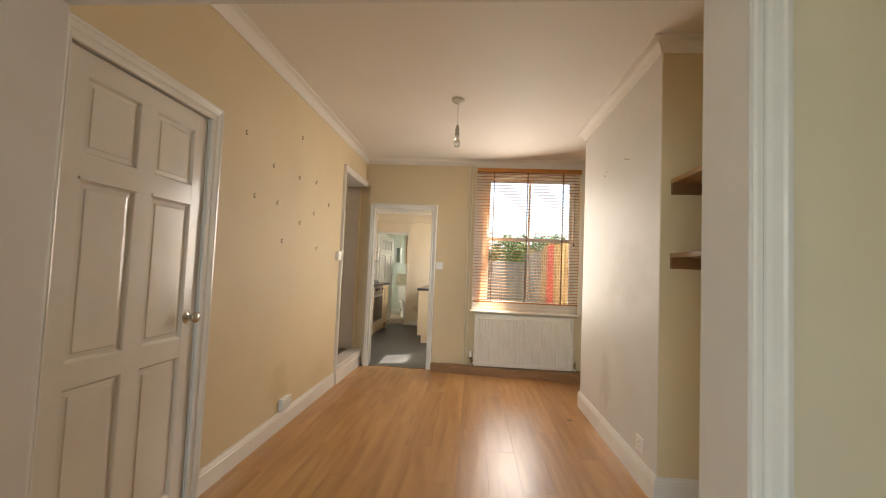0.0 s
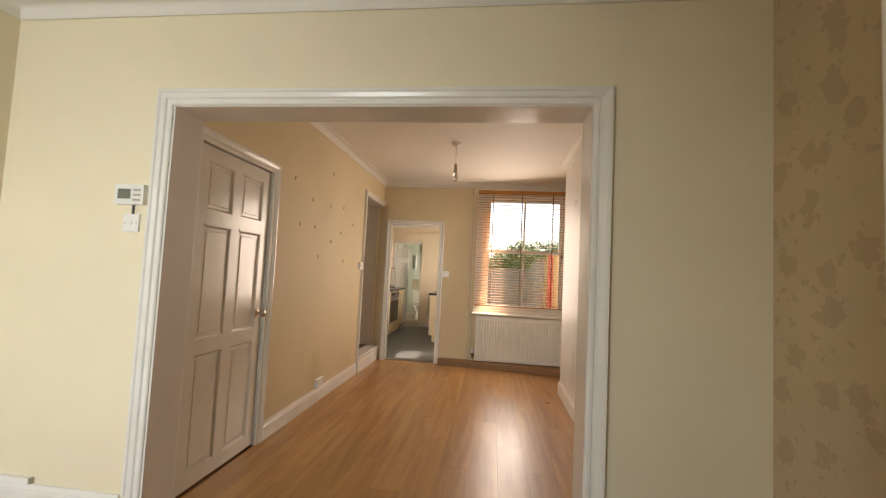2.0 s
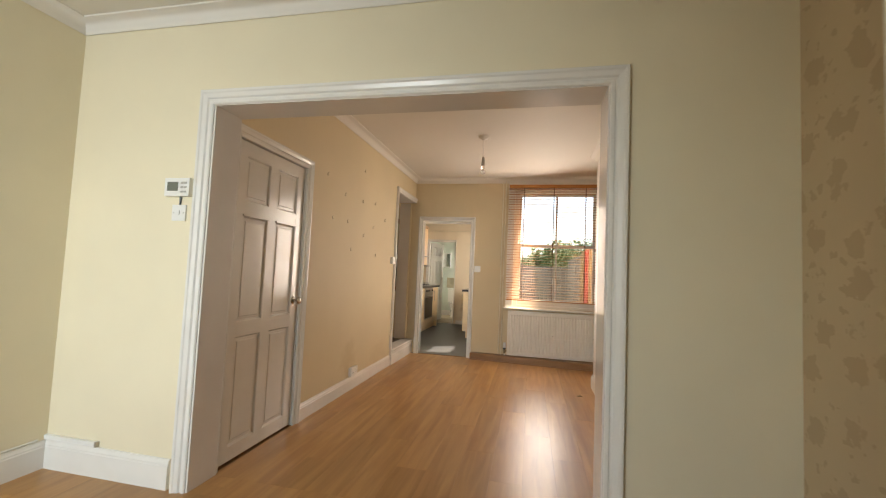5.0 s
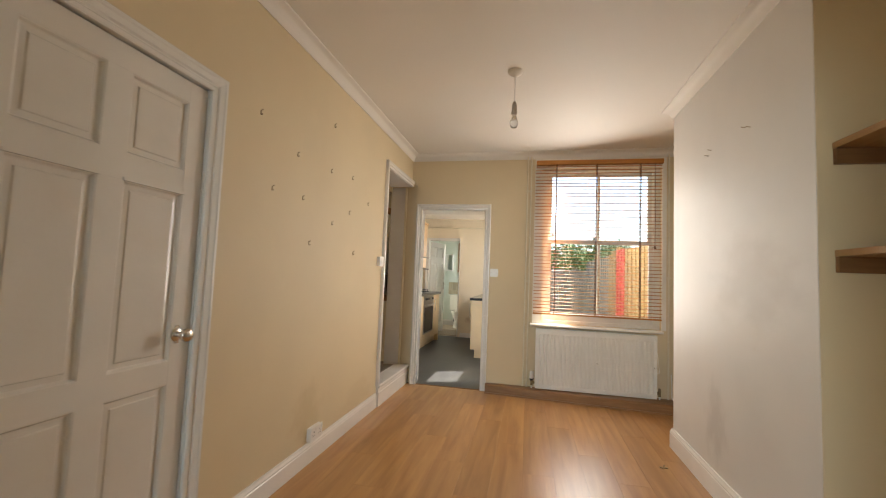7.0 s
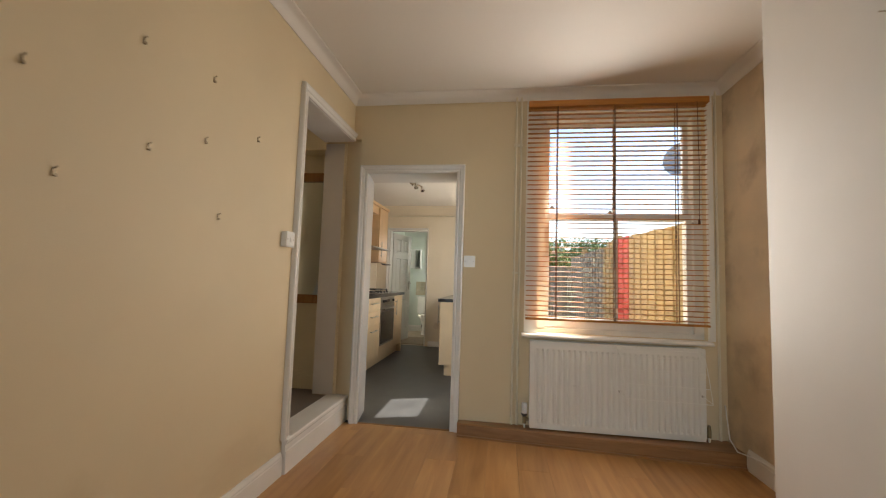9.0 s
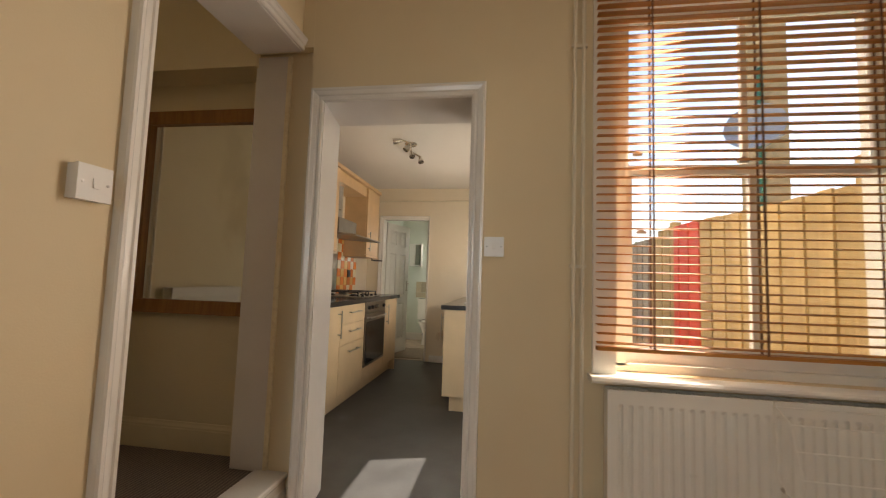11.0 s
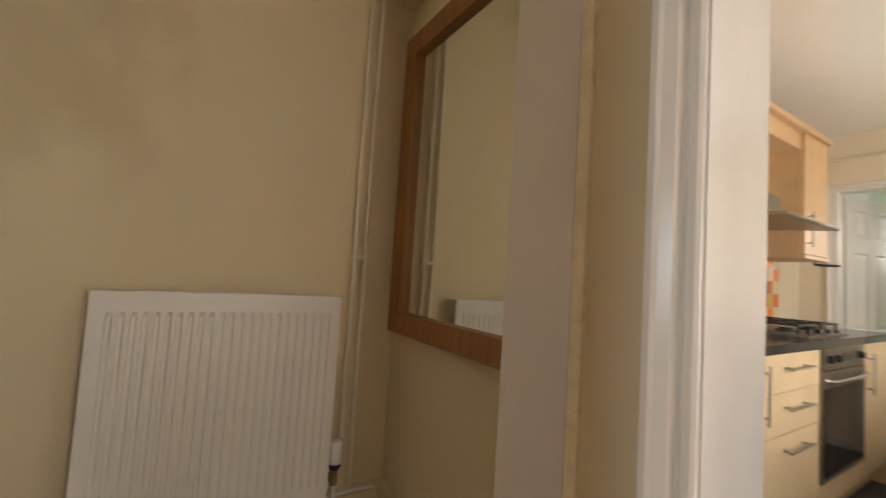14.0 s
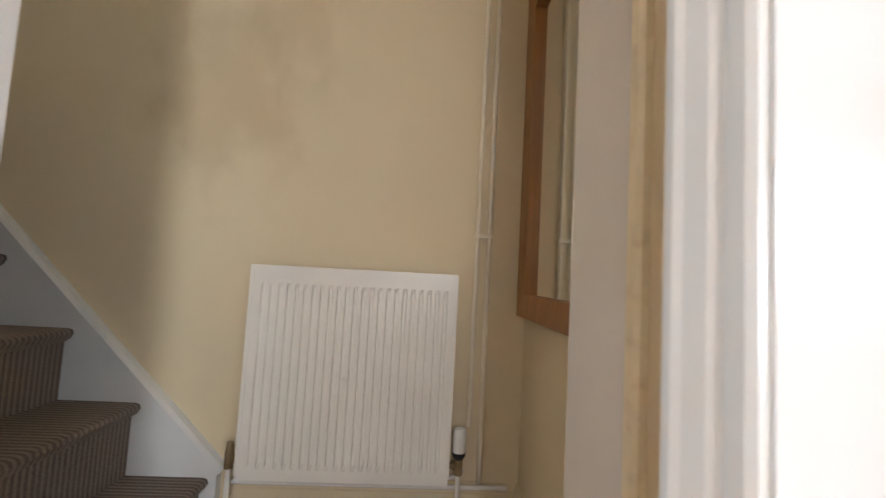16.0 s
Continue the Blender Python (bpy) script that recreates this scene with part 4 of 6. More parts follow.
# ---- small fittings ----
BULB = bpy.data.materials.new("bulb_glass")
BULB.use_nodes = True
g = BULB.node_tree.nodes["Principled BSDF"]
g.inputs["Base Color"].default_value = (0.95, 0.93, 0.9, 1)
g.inputs["Transmission Weight"].default_value, g.inputs["Roughness"].default_value = 0.85, 0.12
lamp = thing("pendant_lamp", "bare bulb on a white ceiling rose and flex", "pendant lamp", (0.036, 3.9, CH))
bm = bmesh.new()
bm_lathe(bm, [(0, CH), (0.05, CH), (0.05, CH - 0.010), (0.043, CH - 0.022), (0.024, CH - 0.030), (0.010, CH - 0.042), (0, CH - 0.042)], Matrix.Translation((0.036, 3.9, 0)), 28)
part("ceiling_rose", bm, PLASTIC, lamp, smooth=True)
bm = bmesh.new()
bm_tube(bm, [(0.036, 3.9, CH - 0.04), (0.037, 3.9, 2.50), (0.036, 3.9, 2.415)], 0.0032, 8)
part("flex", bm, PLASTIC, lamp)
bm = bmesh.new()
bm_lathe(bm, [(0, 2.42), (0.008, 2.42), (0.013, 2.41), (0.017, 2.385), (0.0175, 2.35), (0.020, 2.348), (0.020, 2.335), (0.016, 2.33), (0, 2.33)], Matrix.Translation((0.036, 3.9, 0)), 20)
part("lamp_holder", bm, HINGE, lamp, "brown-grey lamp holder", smooth=True)
bm = bmesh.new()
bm_lathe(bm, [(0, 2.335), (0.013, 2.334), (0.014, 2.32), (0.022, 2.30), (0.029, 2.277), (0.027, 2.258), (0.018, 2.243), (0, 2.238)], Matrix.Translation((0.036, 3.9, 0)), 24)
part("bulb", bm, BULB, lamp, "clear bulb", smooth=True)

HOOKM = mat("dark_picture_pin", (0.34, 0.26, 0.16), 0.4, 0.5)


def picture_hook(y, z):
    """A brass hook with its pin on the left wall."""
    hook = thing("picture_hook", "small tarnished picture hook on the cream wall", "picture hook", (-1.2, y, z), "hooks on the wall")
    bm = bmesh.new()
    bm_box(bm, -1.2, -1.197, y - 0.003, y + 0.003, z - 0.012, z + 0.012)
    bm_box(bm, -1.197, -1.189, y - 0.003, y + 0.003, z - 0.012, z - 0.009)
    bm_box(bm, -1.191, -1.189, y - 0.003, y + 0.003, z - 0.012, z - 0.004)
    part("plate", bm, HOOKM, hook)
    bm = bmesh.new()
    bm_cyl(bm, (-1.2, y, z + 0.010), (-1.186, y, z + 0.016), 0.0022, 8)
    part("pin", bm, HOOKM, hook)
    return hook


for y, z in ((2.974, 2.023), (3.33, 1.911), (3.107, 1.66), (3.767, 2.249), (3.752, 1.921), (4.096, 1.956), (4.43, 1.811), (3.411, 1.666), (3.803, 1.566), (4.072, 1.681), (3.513, 1.399), (4.179, 1.379)):
    picture_hook(y, z)


def plate(name, label, category, m, w, h, d, rockers=1, sockets=0, group=""):
    """A switch or socket in its own space: wall at y 0, front to -y, centred at the origin."""
    ob = thing(name, label, category)
    part("back_box", box(-w / 2 + 0.002, w / 2 - 0.002, -d + 0.006, 0, -h / 2 + 0.002, h / 2 - 0.002), PLASTIC, ob, bevel=0.003)
    part("face_plate", box(-w / 2, w / 2, -d - 0.002, -d + 0.0065, -h / 2, h / 2), PLASTIC, ob, bevel=0.003)
    for s in (-1, 1):
        bm = bmesh.new()
        bm_cyl(bm, (s * w * 0.36, -d - 0.002, 0), (s * w * 0.36, -d - 0.0035, 0), 0.0035, 10)
        part("screw", bm, STEEL, ob)
    for i in range(rockers):
        x = (i - (rockers - 1) / 2) * 0.02
        bm = bmesh.new()
        bm_profile(bm, [(0, -0.013), (-0.006, -0.013), (-0.002, 0.013), (0, 0.013)], (x - 0.007, -d - 0.002, 0), (x + 0.007, -d - 0.002, 0), (0, 1, 0))
        part("rocker", bm, PLASTIC, ob)
    for i in range(sockets):
        x = (i - (sockets - 1) / 2) * 0.07
        for dx, dz, ww, hh in ((0, 0.012, 0.004, 0.009), (-0.011, -0.012, 0.007, 0.004), (0.011, -0.012, 0.007, 0.004)):
            part("socket_hole", box(x + dx - ww / 2, x + dx + ww / 2, -d - 0.0028, -d - 0.0015, dz - hh / 2, dz + hh / 2), BLACK, ob)
        part("rocker", box(x + 0.018, x + 0.028, -d - 0.006, -d - 0.001, 0.016, 0.032), PLASTIC, ob)
    ob.matrix_basis = m
    return ob


plate("light_switch", "white light switch on the front room wall", "light switch", pose(-1.364, 1.655, 1.476), 0.088, 0.088, 0.009)
plate("light_switch", "white surface-mounted light switch beside the stair doorway", "light switch", pose(-1.2, 4.752, 1.340, 0, 0, 90), 0.088, 0.088, 0.032)
plate("light_switch", "white light switch beside the kitchen doorway", "light switch", pose(-0.217, 5.745, 1.288), 0.088, 0.088, 0.010)
plate("wall_socket", "white double socket above the skirting", "wall socket", pose(-1.2, 3.705, 0.178, 0, 0, 90), 0.146, 0.086, 0.030, 0, 2)
plate("wall_socket", "white single socket low on the chimney breast", "wall socket", pose(1.265, 3.26, 0.23, 0, 0, -90), 0.088, 0.088, 0.008, 0, 1)
plate("wall_socket", "white socket low on the front room wall", "wall socket", pose(-2.15, 0.55, 0.26, 0, 0, 90), 0.146, 0.086, 0.012, 0, 2)

# thermostat with its display and cable
therm = thing("thermostat", "white wall thermostat with a grey display", "thermostat", (-1.373, 1.655, 1.617))
part("case", box(-1.453, -1.293, 1.628, 1.655, 1.567, 1.667), PLASTIC, therm, bevel=0.005)
SCREEN = mat("grey_display", (0.16, 0.17, 0.14), 0.25)
part("display", box(-1.435, -1.365, 1.6265, 1.6285, 1.595, 1.645), SCREEN, therm, "grey display")
for i in range(3):
    for k in range(2):
        part("button", box(-1.347 + 0.022 * k, -1.332 + 0.022 * k, 1.625, 1.629, 1.635 - 0.025 * i, 1.645 - 0.025 * i), STEEL, therm, bevel=0.001, seg=1)
bm = bmesh.new()
bm_tube(bm, [(-1.362, 1.648, 1.568), (-1.362, 1.648, 1.518)], 0.005, 8)
part("cable", bm, BLACK, therm, "short dark cable")

# cable trunking on the front skirting
tr = thing("cable_trunking", "white plastic cable trunking along the skirting", "cable trunking", (-1.95, 1.645, 0.17))
part("cover", box(-2.145, -1.78, 1.636, 1.654, 0.162, 0.186), PLASTIC, tr, bevel=0.002, seg=1)
part("end_cap", box(-1.785, -1.772, 1.634, 1.654, 0.160, 0.188), HINGE, tr)
bm = bmesh.new()
bm_tube(bm, [(-2.14, 1.60, 0.166), (-2.14, 0.9, 0.163), (-2.14, -0.4, 0.163)], 0.006, 8)
part("cable", bm, GLOSS, tr, "white cable on the skirting")

# cable in the rear alcove corner
cb = thing("loose_cable", "white cable looping down by the alcove skirting", "cable", (1.58, 5.5, 0.0))
bm = bmesh.new()
bm_tube(bm, [(1.57, 5.70, 0.34), (1.565, 5.66, 0.22), (1.545, 5.60, 0.15), (1.55, 5.52, 0.10), (1.575, 5.40, 0.115), (1.588, 5.2, 0.13), (1.59, 4.9, 0.138)], 0.0045, 8)
part("flex", bm, PLASTIC, cb, smooth=True)

# broken clip left on the floor
cl = thing("broken_bracket", "small dark broken bracket lying on the floor", "bracket", (1.08, 4.27, 0.0))
bm = bmesh.new()
bm_box(bm, 1.055, 1.105, 4.26, 4.275, 0.0005, 0.007)
part("arm", bm, HOOKM, cl, bevel=0.002, seg=1)
bm = bmesh.new()
bm_tube(bm, [(1.07, 4.25, 0.004), (1.085, 4.275, 0.018), (1.09, 4.30, 0.006)], 0.004, 6)
part("hook", bm, HOOKM, cl)

# nails and screw holes on the chimney breast
for y, z in ((3.52, 2.06), (3.57, 2.075), (3.99, 2.085), (4.03, 2.06)):
    n_ = thing("wall_nail", "bent nail stuck in the chimney breast", "nail", (1.265, y, z), "nails in the chimney breast")
    bm = bmesh.new()
    bm_tube(bm, [(1.266, y, z), (1.252, y + 0.002, z + 0.002), (1.247, y + 0.012, z + 0.008)], 0.002, 6)
    part("shank", bm, HOOKM, n_)
# alcove shelves with battens
SHELF = wood("pine_shelf", (0.42, 0.25, 0.11), (0.31, 0.17, 0.07), "y", 0.45, 1.4, 0, 0.05)
BATTEN = wood("dark_batten", (0.26, 0.13, 0.05), (0.17, 0.08, 0.03), "x", 0.5, 1.6, 0, 0.05)
for z in (1.787, 1.362):
    sh = thing("alcove_shelf", "pine shelf on brown battens in the alcove", "shelf", (1.46, 2.5, z), "alcove shelves")
    part("board", box(1.32, 1.608, 1.86, 3.038, z, z + 0.025), SHELF, sh, bevel=0.002, seg=1)
    part("batten", box(1.322, 1.606, 3.014, 3.038, z - 0.062, z - 0.0005), BATTEN, sh, bevel=0.002, seg=1)
    part("batten", box(1.584, 1.606, 1.86, 3.012, z - 0.062, z - 0.0005), BATTEN, sh, bevel=0.002, seg=1)
for x in (1.335, 1.44, 1.55):
    plug = thing("wall_plug", "dark screw hole below the alcove shelf", "screw hole", (x, 3.04, 1.24), "screw holes")
    bm = bmesh.new()
    bm_cyl(bm, (x, 3.04, 1.245), (x, 3.036, 1.245), 0.006, 8)
    part("plug", bm, HOOKM, plug)

# ---- mirror ----
MIRROR = mat("silvered_mirror", (0.86, 0.88, 0.85), 0.03, 1.0, vary=0.01, bump=0.0)
OAKF = wood("oak_mirror_frame", (0.34, 0.155, 0.042), (0.22, 0.092, 0.026), "z", 0.4, 1.5, 0.1, 0.06)
mir = thing("wall_mirror", "large wall mirror in a brown oak frame", "mirror", (-1.87, 5.93, 0.91))
mx0, mx1, mz0, mz1, fw = -2.248, -1.36, 0.905, 2.032, 0.072
part("glass", box(mx0 + 0.06, mx1 - 0.06, 5.916, 5.919, mz0 + 0.06, mz1 - 0.06), MIRROR, mir, "mirror glass")
part("backing", box(mx0 + 0.01, mx1 - 0.01, 5.9192, 5.9298, mz0 + 0.01, mz1 - 0.01), BATTEN, mir)
for pts in (((mx0, mz0), (mx1, mz0), (mx1 - fw, mz0 + fw), (mx0 + fw, mz0 + fw)), ((mx1, mz1), (mx0, mz1), (mx0 + fw, mz1 - fw), (mx1 - fw, mz1 - fw)), ((mx0, mz1), (mx0, mz0), (mx0 + fw, mz0 + fw), (mx0 + fw, mz1 - fw)), ((mx1, mz0), (mx1, mz1), (mx1 - fw, mz1 - fw), (mx1 - fw, mz0 + fw))):
    bm = bmesh.new()
    A = [bm.verts.new((x, 5.895 if k > 1 else 5.888, z)) for k, (x, z) in enumerate(pts)]
    B = [bm.verts.new((x, 5.919, z)) for x, z in pts]
    bm.faces.new(A)
    bm.faces.new(B[::-1])
    for j in range(4):
        bm.faces.new((A[j], B[j], B[(j + 1) % 4], A[(j + 1) % 4]))
    part("frame_bar", bm, OAKF, mir, bevel=0.003, seg=1)

# ---- fireplace ----
IRON = mat("bronze_painted_cast_iron", (0.085, 0.062, 0.038), 0.42, 0.35, vary=0.18, scale=8, bump=0.12, bump_scale=90)
SILV = mat("worn_silver_relief", (0.27, 0.24, 0.20), 0.36, 0.8, vary=0.25, scale=25)
REDT = mat("dark_red_glazed_tile", (0.22, 0.008, 0.010), 0.15, vary=0.15, scale=12, per_object=0.12)
fire = thing("fireplace", "bronze-brown cast iron fireplace with silver garlands", "fireplace", (1.2, -0.3, 0.0))
YL, YR = 0.272, -0.665
yc = (YL + YR) / 2


def mantel_ring(name, profile):
    """A moulding that wraps the chimney piece on three sides: (overhang, height) from the bottom up."""
    bm = bmesh.new()
    rings = [[bm.verts.new(p) for p in ((1.25, YR - o, z), (1.165 - 0.5 * o, YR - o, z), (1.165 - 0.5 * o, YL + o, z), (1.25, YL + o, z))] for o, z in profile]
    for A, B in zip(rings, rings[1:]):
        for k in range(4):
            bm.faces.new((A[k], A[(k + 1) % 4], B[(k + 1) % 4], B[k]))
    bm.faces.new(rings[0][::-1])
    bm.faces.new(rings[-1])
    return part(name, bm, IRON, fire)


mantel_ring("mantel_shelf", [(0.118, 1.1565), (0.124, 1.160), (0.132, 1.162), (0.140, 1.167), (0.150, 1.176), (0.162, 1.182), (0.168, 1.185), (0.168, 1.195)])
mantel_ring("shelf_moulding", [(0.0, 1.1035), (0.010, 1.104), (0.010, 1.110), (0.016, 1.113), (0.026, 1.121), (0.034, 1.133), (0.038, 1.136), (0.038, 1.142), (0.046, 1.146), (0.050, 1.151), (0.075, 1.152), (0.078, 1.156)])
FX = 1.165
for s in (-1, 1):
    y0 = yc + s * (YL - yc)
    y1 = y0 - s * 0.095
    a, b_ = min(y0, y1), max(y0, y1)
    part("pilaster", box(FX, 1.25, a, b_, 0, 1.103), IRON, fire, bevel=0.003, seg=1)
    for yy in (a + 0.006, b_ - 0.024):
        part("pilaster_bead", box(FX - 0.009, FX - 0.0005, yy, yy + 0.018, 0.1, 1.085), SILV if yy > a + 0.02 else IRON, fire, bevel=0.004, seg=2)
    bm = bmesh.new()
    rnd = random.Random(5)
    z = 0.14
    while z < 1.07:
        for k in range(4):
            m = Matrix.Translation((FX - 0.001, (a + b_) / 2 + rnd.uniform(-0.017, 0.017), z + rnd.uniform(-0.009, 0.009))) @ Matrix.Rotation(rnd.uniform(0, 3), 4, "X") @ Matrix.Diagonal((0.005, 0.004 + rnd.random() * 0.004, 0.009, 1))
            bmesh.ops.create_icosphere(bm, subdivisions=1, radius=1, matrix=m)
        z += 0.016
    tagged(part("pilaster_relief", bm, SILV, fire, "silver foliage relief", smooth=True), kind="stuff")
part("frieze", box(FX + 0.012, 1.25, YR + 0.097, YL - 0.097, 0.86, 1.103), IRON, fire)
for y0, y1, z0, z1, mt in ((YR + 0.1, YL - 0.1, 1.080, 1.094, IRON), (YL - 0.118, YL - 0.1, 0.885, 1.079, SILV), (YR + 0.1, YR + 0.118, 0.885, 1.079, SILV)):
    part("panel_bead", box(FX + 0.001, FX + 0.0115, y0, y1, z0, z1), mt, fire, bevel=0.004, seg=2)
bm = bmesh.new()
bm_profile(bm, [(0, 0), (0.016, 0), (0.020, 0.006), (0.012, 0.018), (0.005, 0.024), (0, 0.026)], (FX + 0.0115, YR + 0.098, 0.858), (FX + 0.0115, YL - 0.098, 0.858), (-1, 0, 0))
part("lower_moulding", bm, IRON, fire)
# garland swags
rnd = random.Random(3)


def bead(bm, y, z, r):
    m = Matrix.Translation((FX + 0.010, y, z)) @ Matrix.Rotation(rnd.uniform(0, 3), 4, "X") @ Matrix.Diagonal((0.006, r, r * 0.65, 1))
    bmesh.ops.create_icosphere(bm, subdivisions=1, radius=1, matrix=m)


drops = [0.112, -0.04, -0.19, -0.34, -0.49]
for i, y in enumerate(drops):
    bm = bmesh.new()
    for k in range(26):
        f = k / 25
        bead(bm, y + rnd.uniform(-0.003 - 0.010 * f, 0.003 + 0.010 * f), 1.05 - 0.125 * f, 0.0045 + 0.0035 * rnd.random())
    tagged(part("garland_drop", bm, SILV, fire, "silver flower drop", smooth=True), kind="stuff")
    if i < len(drops) - 1:
        bm = bmesh.new()
        for k in range(70):
            f = k / 69
            yy = y + (drops[i + 1] - y) * f
            zz = 1.02 - 0.075 * math.sin(math.pi * f)
            wdt = 0.004 + 0.012 * math.sin(math.pi * f)
            bead(bm, yy, zz + rnd.uniform(-wdt, wdt), 0.0045 + 0.004 * rnd.random())
        tagged(part("garland_swag", bm, SILV, fire, "silver flower swag", smooth=True), kind="stuff")
# tiled slips and hood, hearth
for s in (-1, 1):
    y0 = yc + s * (YL - 0.098 - yc)
    for k in range(6):
        a, b_ = sorted((y0, y0 - s * 0.15))
        part("fire_tile", box(1.20, 1.25, a, b_ - 0.002, 0.01 + 0.141 * k, 0.149 + 0.141 * k), REDT, fire, bevel=0.002, seg=1)
part("fire_hood", box(1.195, 1.25, yc - 0.22, yc + 0.22, 0.62, 0.855), IRON, fire, bevel=0.006)
part("grate_back", box(1.236, 1.249, yc - 0.22, yc + 0.22, 0.0, 0.62), BLACK, fire)

# ---- kitchen ----
UNIT = mat("cream_beech_unit", (0.74, 0.57, 0.36), 0.38, vary=0.05, scale=6, bump=0.03, bump_scale=60)
UNITW = mat("beech_wall_unit", (0.66, 0.44, 0.24), 0.38, vary=0.07, scale=6, bump=0.03, bump_scale=60)
TOP = mat("dark_granite_worktop", (0.03, 0.03, 0.032), 0.14, vary=0.5, scale=60, bump=0.02, stains=((0.11, 0.11, 0.11), 0.4, 45))
KX = -1.53


def bar_handle(parent, p, q, off):
    bm = bmesh.new()
    p, q, off = Vector(p), Vector(q), Vector(off)
    d = (q - p).normalized()
    bm_tube(bm, [p + off, q + off], 0.006, 8)
    for e in (p + d * 0.03, q - d * 0.03):
        bm_tube(bm, [e, e + off], 0.005, 8)
    return part("handle", bm, STEEL, parent, "brushed steel bar handle", smooth=True)


def base_unit(label, y0, y1, fronts):
    """A floor unit on the left run. fronts: (kind, z0, z1, handle)."""
    u = thing("base_cabinet", label, "kitchen cabinet", (-1.84, (y0 + y1) / 2, 0), "base cabinets")
    part("carcass", box(-2.14, KX - 0.021, y0 + 0.001, y1 - 0.001, 0.13, 0.885), UNIT, u)
    part("plinth", box(-2.1, KX - 0.07, y0, y1, 0.0, 0.129), UNIT, u)
    for kind_, z0, z1, hd in fronts:
        f = part(kind_, box(KX - 0.02, KX, y0 + 0.002, y1 - 0.002, z0 + 0.0015, z1 - 0.0015), UNIT, u, bevel=0.003, seg=2)
        ym = (y0 + y1) / 2
        if hd == "h":
            bar_handle(f, (KX, ym - 0.13, z1 - 0.065), (KX, ym + 0.13, z1 - 0.065), (0.032, 0, 0))
        elif hd == "v1":
            bar_handle(f, (KX, y1 - 0.045, 0.62), (KX, y1 - 0.045, 0.85), (0.032, 0, 0))
        elif hd == "v0":
            bar_handle(f, (KX, y0 + 0.06, 0.60), (KX, y0 + 0.06, 0.83), (0.032, 0, 0))
    return u


base_unit("cream kitchen base unit with one door", 6.35, 7.22, [("cabinet_door", 0.135, 0.885, "v1")])
base_unit("cream drawer unit with bar handles", 7.22, 7.825, [("drawer_front", 0.135, 0.545, "h"), ("drawer_front", 0.545, 0.72, "h"), ("drawer_front", 0.72, 0.885, "h")])
base_unit("narrow cream base unit beside the oven", 8.505, 9.0, [("cabinet_door", 0.135, 0.885, "v0")])
base_unit("cream housing unit below the oven", 7.826, 8.504, [("lower_panel", 0.135, 0.245, "")])
part("end_panel", box(-2.14, KX, 9.001, 9.02, 0.0, 0.887), UNIT, thing("end_panel_unit", "cream end panel of the kitchen run", "end panel", (-1.8, 9.01, 0)))
wt = thing("worktop", "dark stone-effect worktop over the cooker run", "worktop", (-1.8, 7.8, 0.89))
bm = bmesh.new()
bm_box(bm, -2.148, KX + 0.02, 6.35, 9.085, 0.888, 0.928)
part("slab", bm, TOP, wt, bevel=0.010, seg=3)

OVEND = mat("oven_dark_glass", (0.015, 0.013, 0.012), 0.08, vary=0.1)
STEELO = mat("oven_brushed_steel", (0.34, 0.31, 0.27), 0.34, 1.0, vary=0.12, scale=10)
oven = thing("oven", "built-in steel oven with a dark glass door", "oven", (-1.56, 8.16, 0.25))
part("control_panel", box(KX - 0.02, KX + 0.006, 7.832, 8.498, 0.775, 0.885), STEELO, oven, bevel=0.003, seg=1)
od = part("oven_door", box(KX - 0.02, KX + 0.008, 7.832, 8.498, 0.25, 0.77), STEELO, oven, bevel=0.003, seg=1)
part("oven_window", box(KX + 0.0085, KX + 0.0115, 7.86, 8.47, 0.275, 0.69), OVEND, od, "dark oven glass", bevel=0.001, seg=1)
bm = bmesh.new()
bm_tube(bm, [(KX + 0.008, 7.88, 0.73), (KX + 0.04, 7.90, 0.73), (KX + 0.046, 8.165, 0.728), (KX + 0.04, 8.43, 0.73), (KX + 0.008, 8.45, 0.73)], 0.009, 10)
part("oven_handle", bm, STEEL, od, smooth=True)
for y in (7.92, 8.02, 8.41):
    bm = bmesh.new()
    bm_cyl(bm, (KX + 0.006, y, 0.83), (KX + 0.03, y, 0.83), 0.02, 18, 0.017)
    part("knob", bm, BLACK, oven, "black oven knob", smooth=True)
part("clock", box(KX + 0.0065, KX + 0.008, 8.12, 8.24, 0.81, 0.85), OVEND, oven)

hob = thing("gas_hob", "steel gas hob with black pan supports", "hob", (-1.84, 8.16, 0.929))
part("hob_plate", box(-2.10, -1.58, 7.86, 8.46, 0.929, 0.937), STEELO, hob, bevel=0.003, seg=1)
for bx in (-1.97, -1.72):
    for by in (8.0, 8.32):
        bm = bmesh.new()
        bm_lathe(bm, [(0, 0.937), (0.045, 0.937), (0.045, 0.945), (0.03, 0.952), (0.03, 0.958), (0, 0.959)], Matrix.Translation((bx, by, 0)), 20)
        part("burner", bm, BLACK, hob, smooth=True)
for by in (8.0, 8.32):
    for bx in (-2.06, -1.97, -1.845, -1.72, -1.63):
        part("support_bar", box(bx - 0.005, bx + 0.005, by - 0.13, by + 0.13, 0.976, 0.987), BLACK, hob, bevel=0.002, seg=1)
    for dy in (-0.13, 0, 0.13):
        part("support_bar", box(-2.066, -1.624, by + dy - 0.005, by + dy + 0.005, 0.975, 0.985), BLACK, hob)
    for bx in (-2.06, -1.63):
        for dy in (-0.12, 0.12):
            part("support_foot", box(bx - 0.005, bx + 0.005, by + dy - 0.005, by + dy + 0.005, 0.937, 0.976), BLACK, hob)
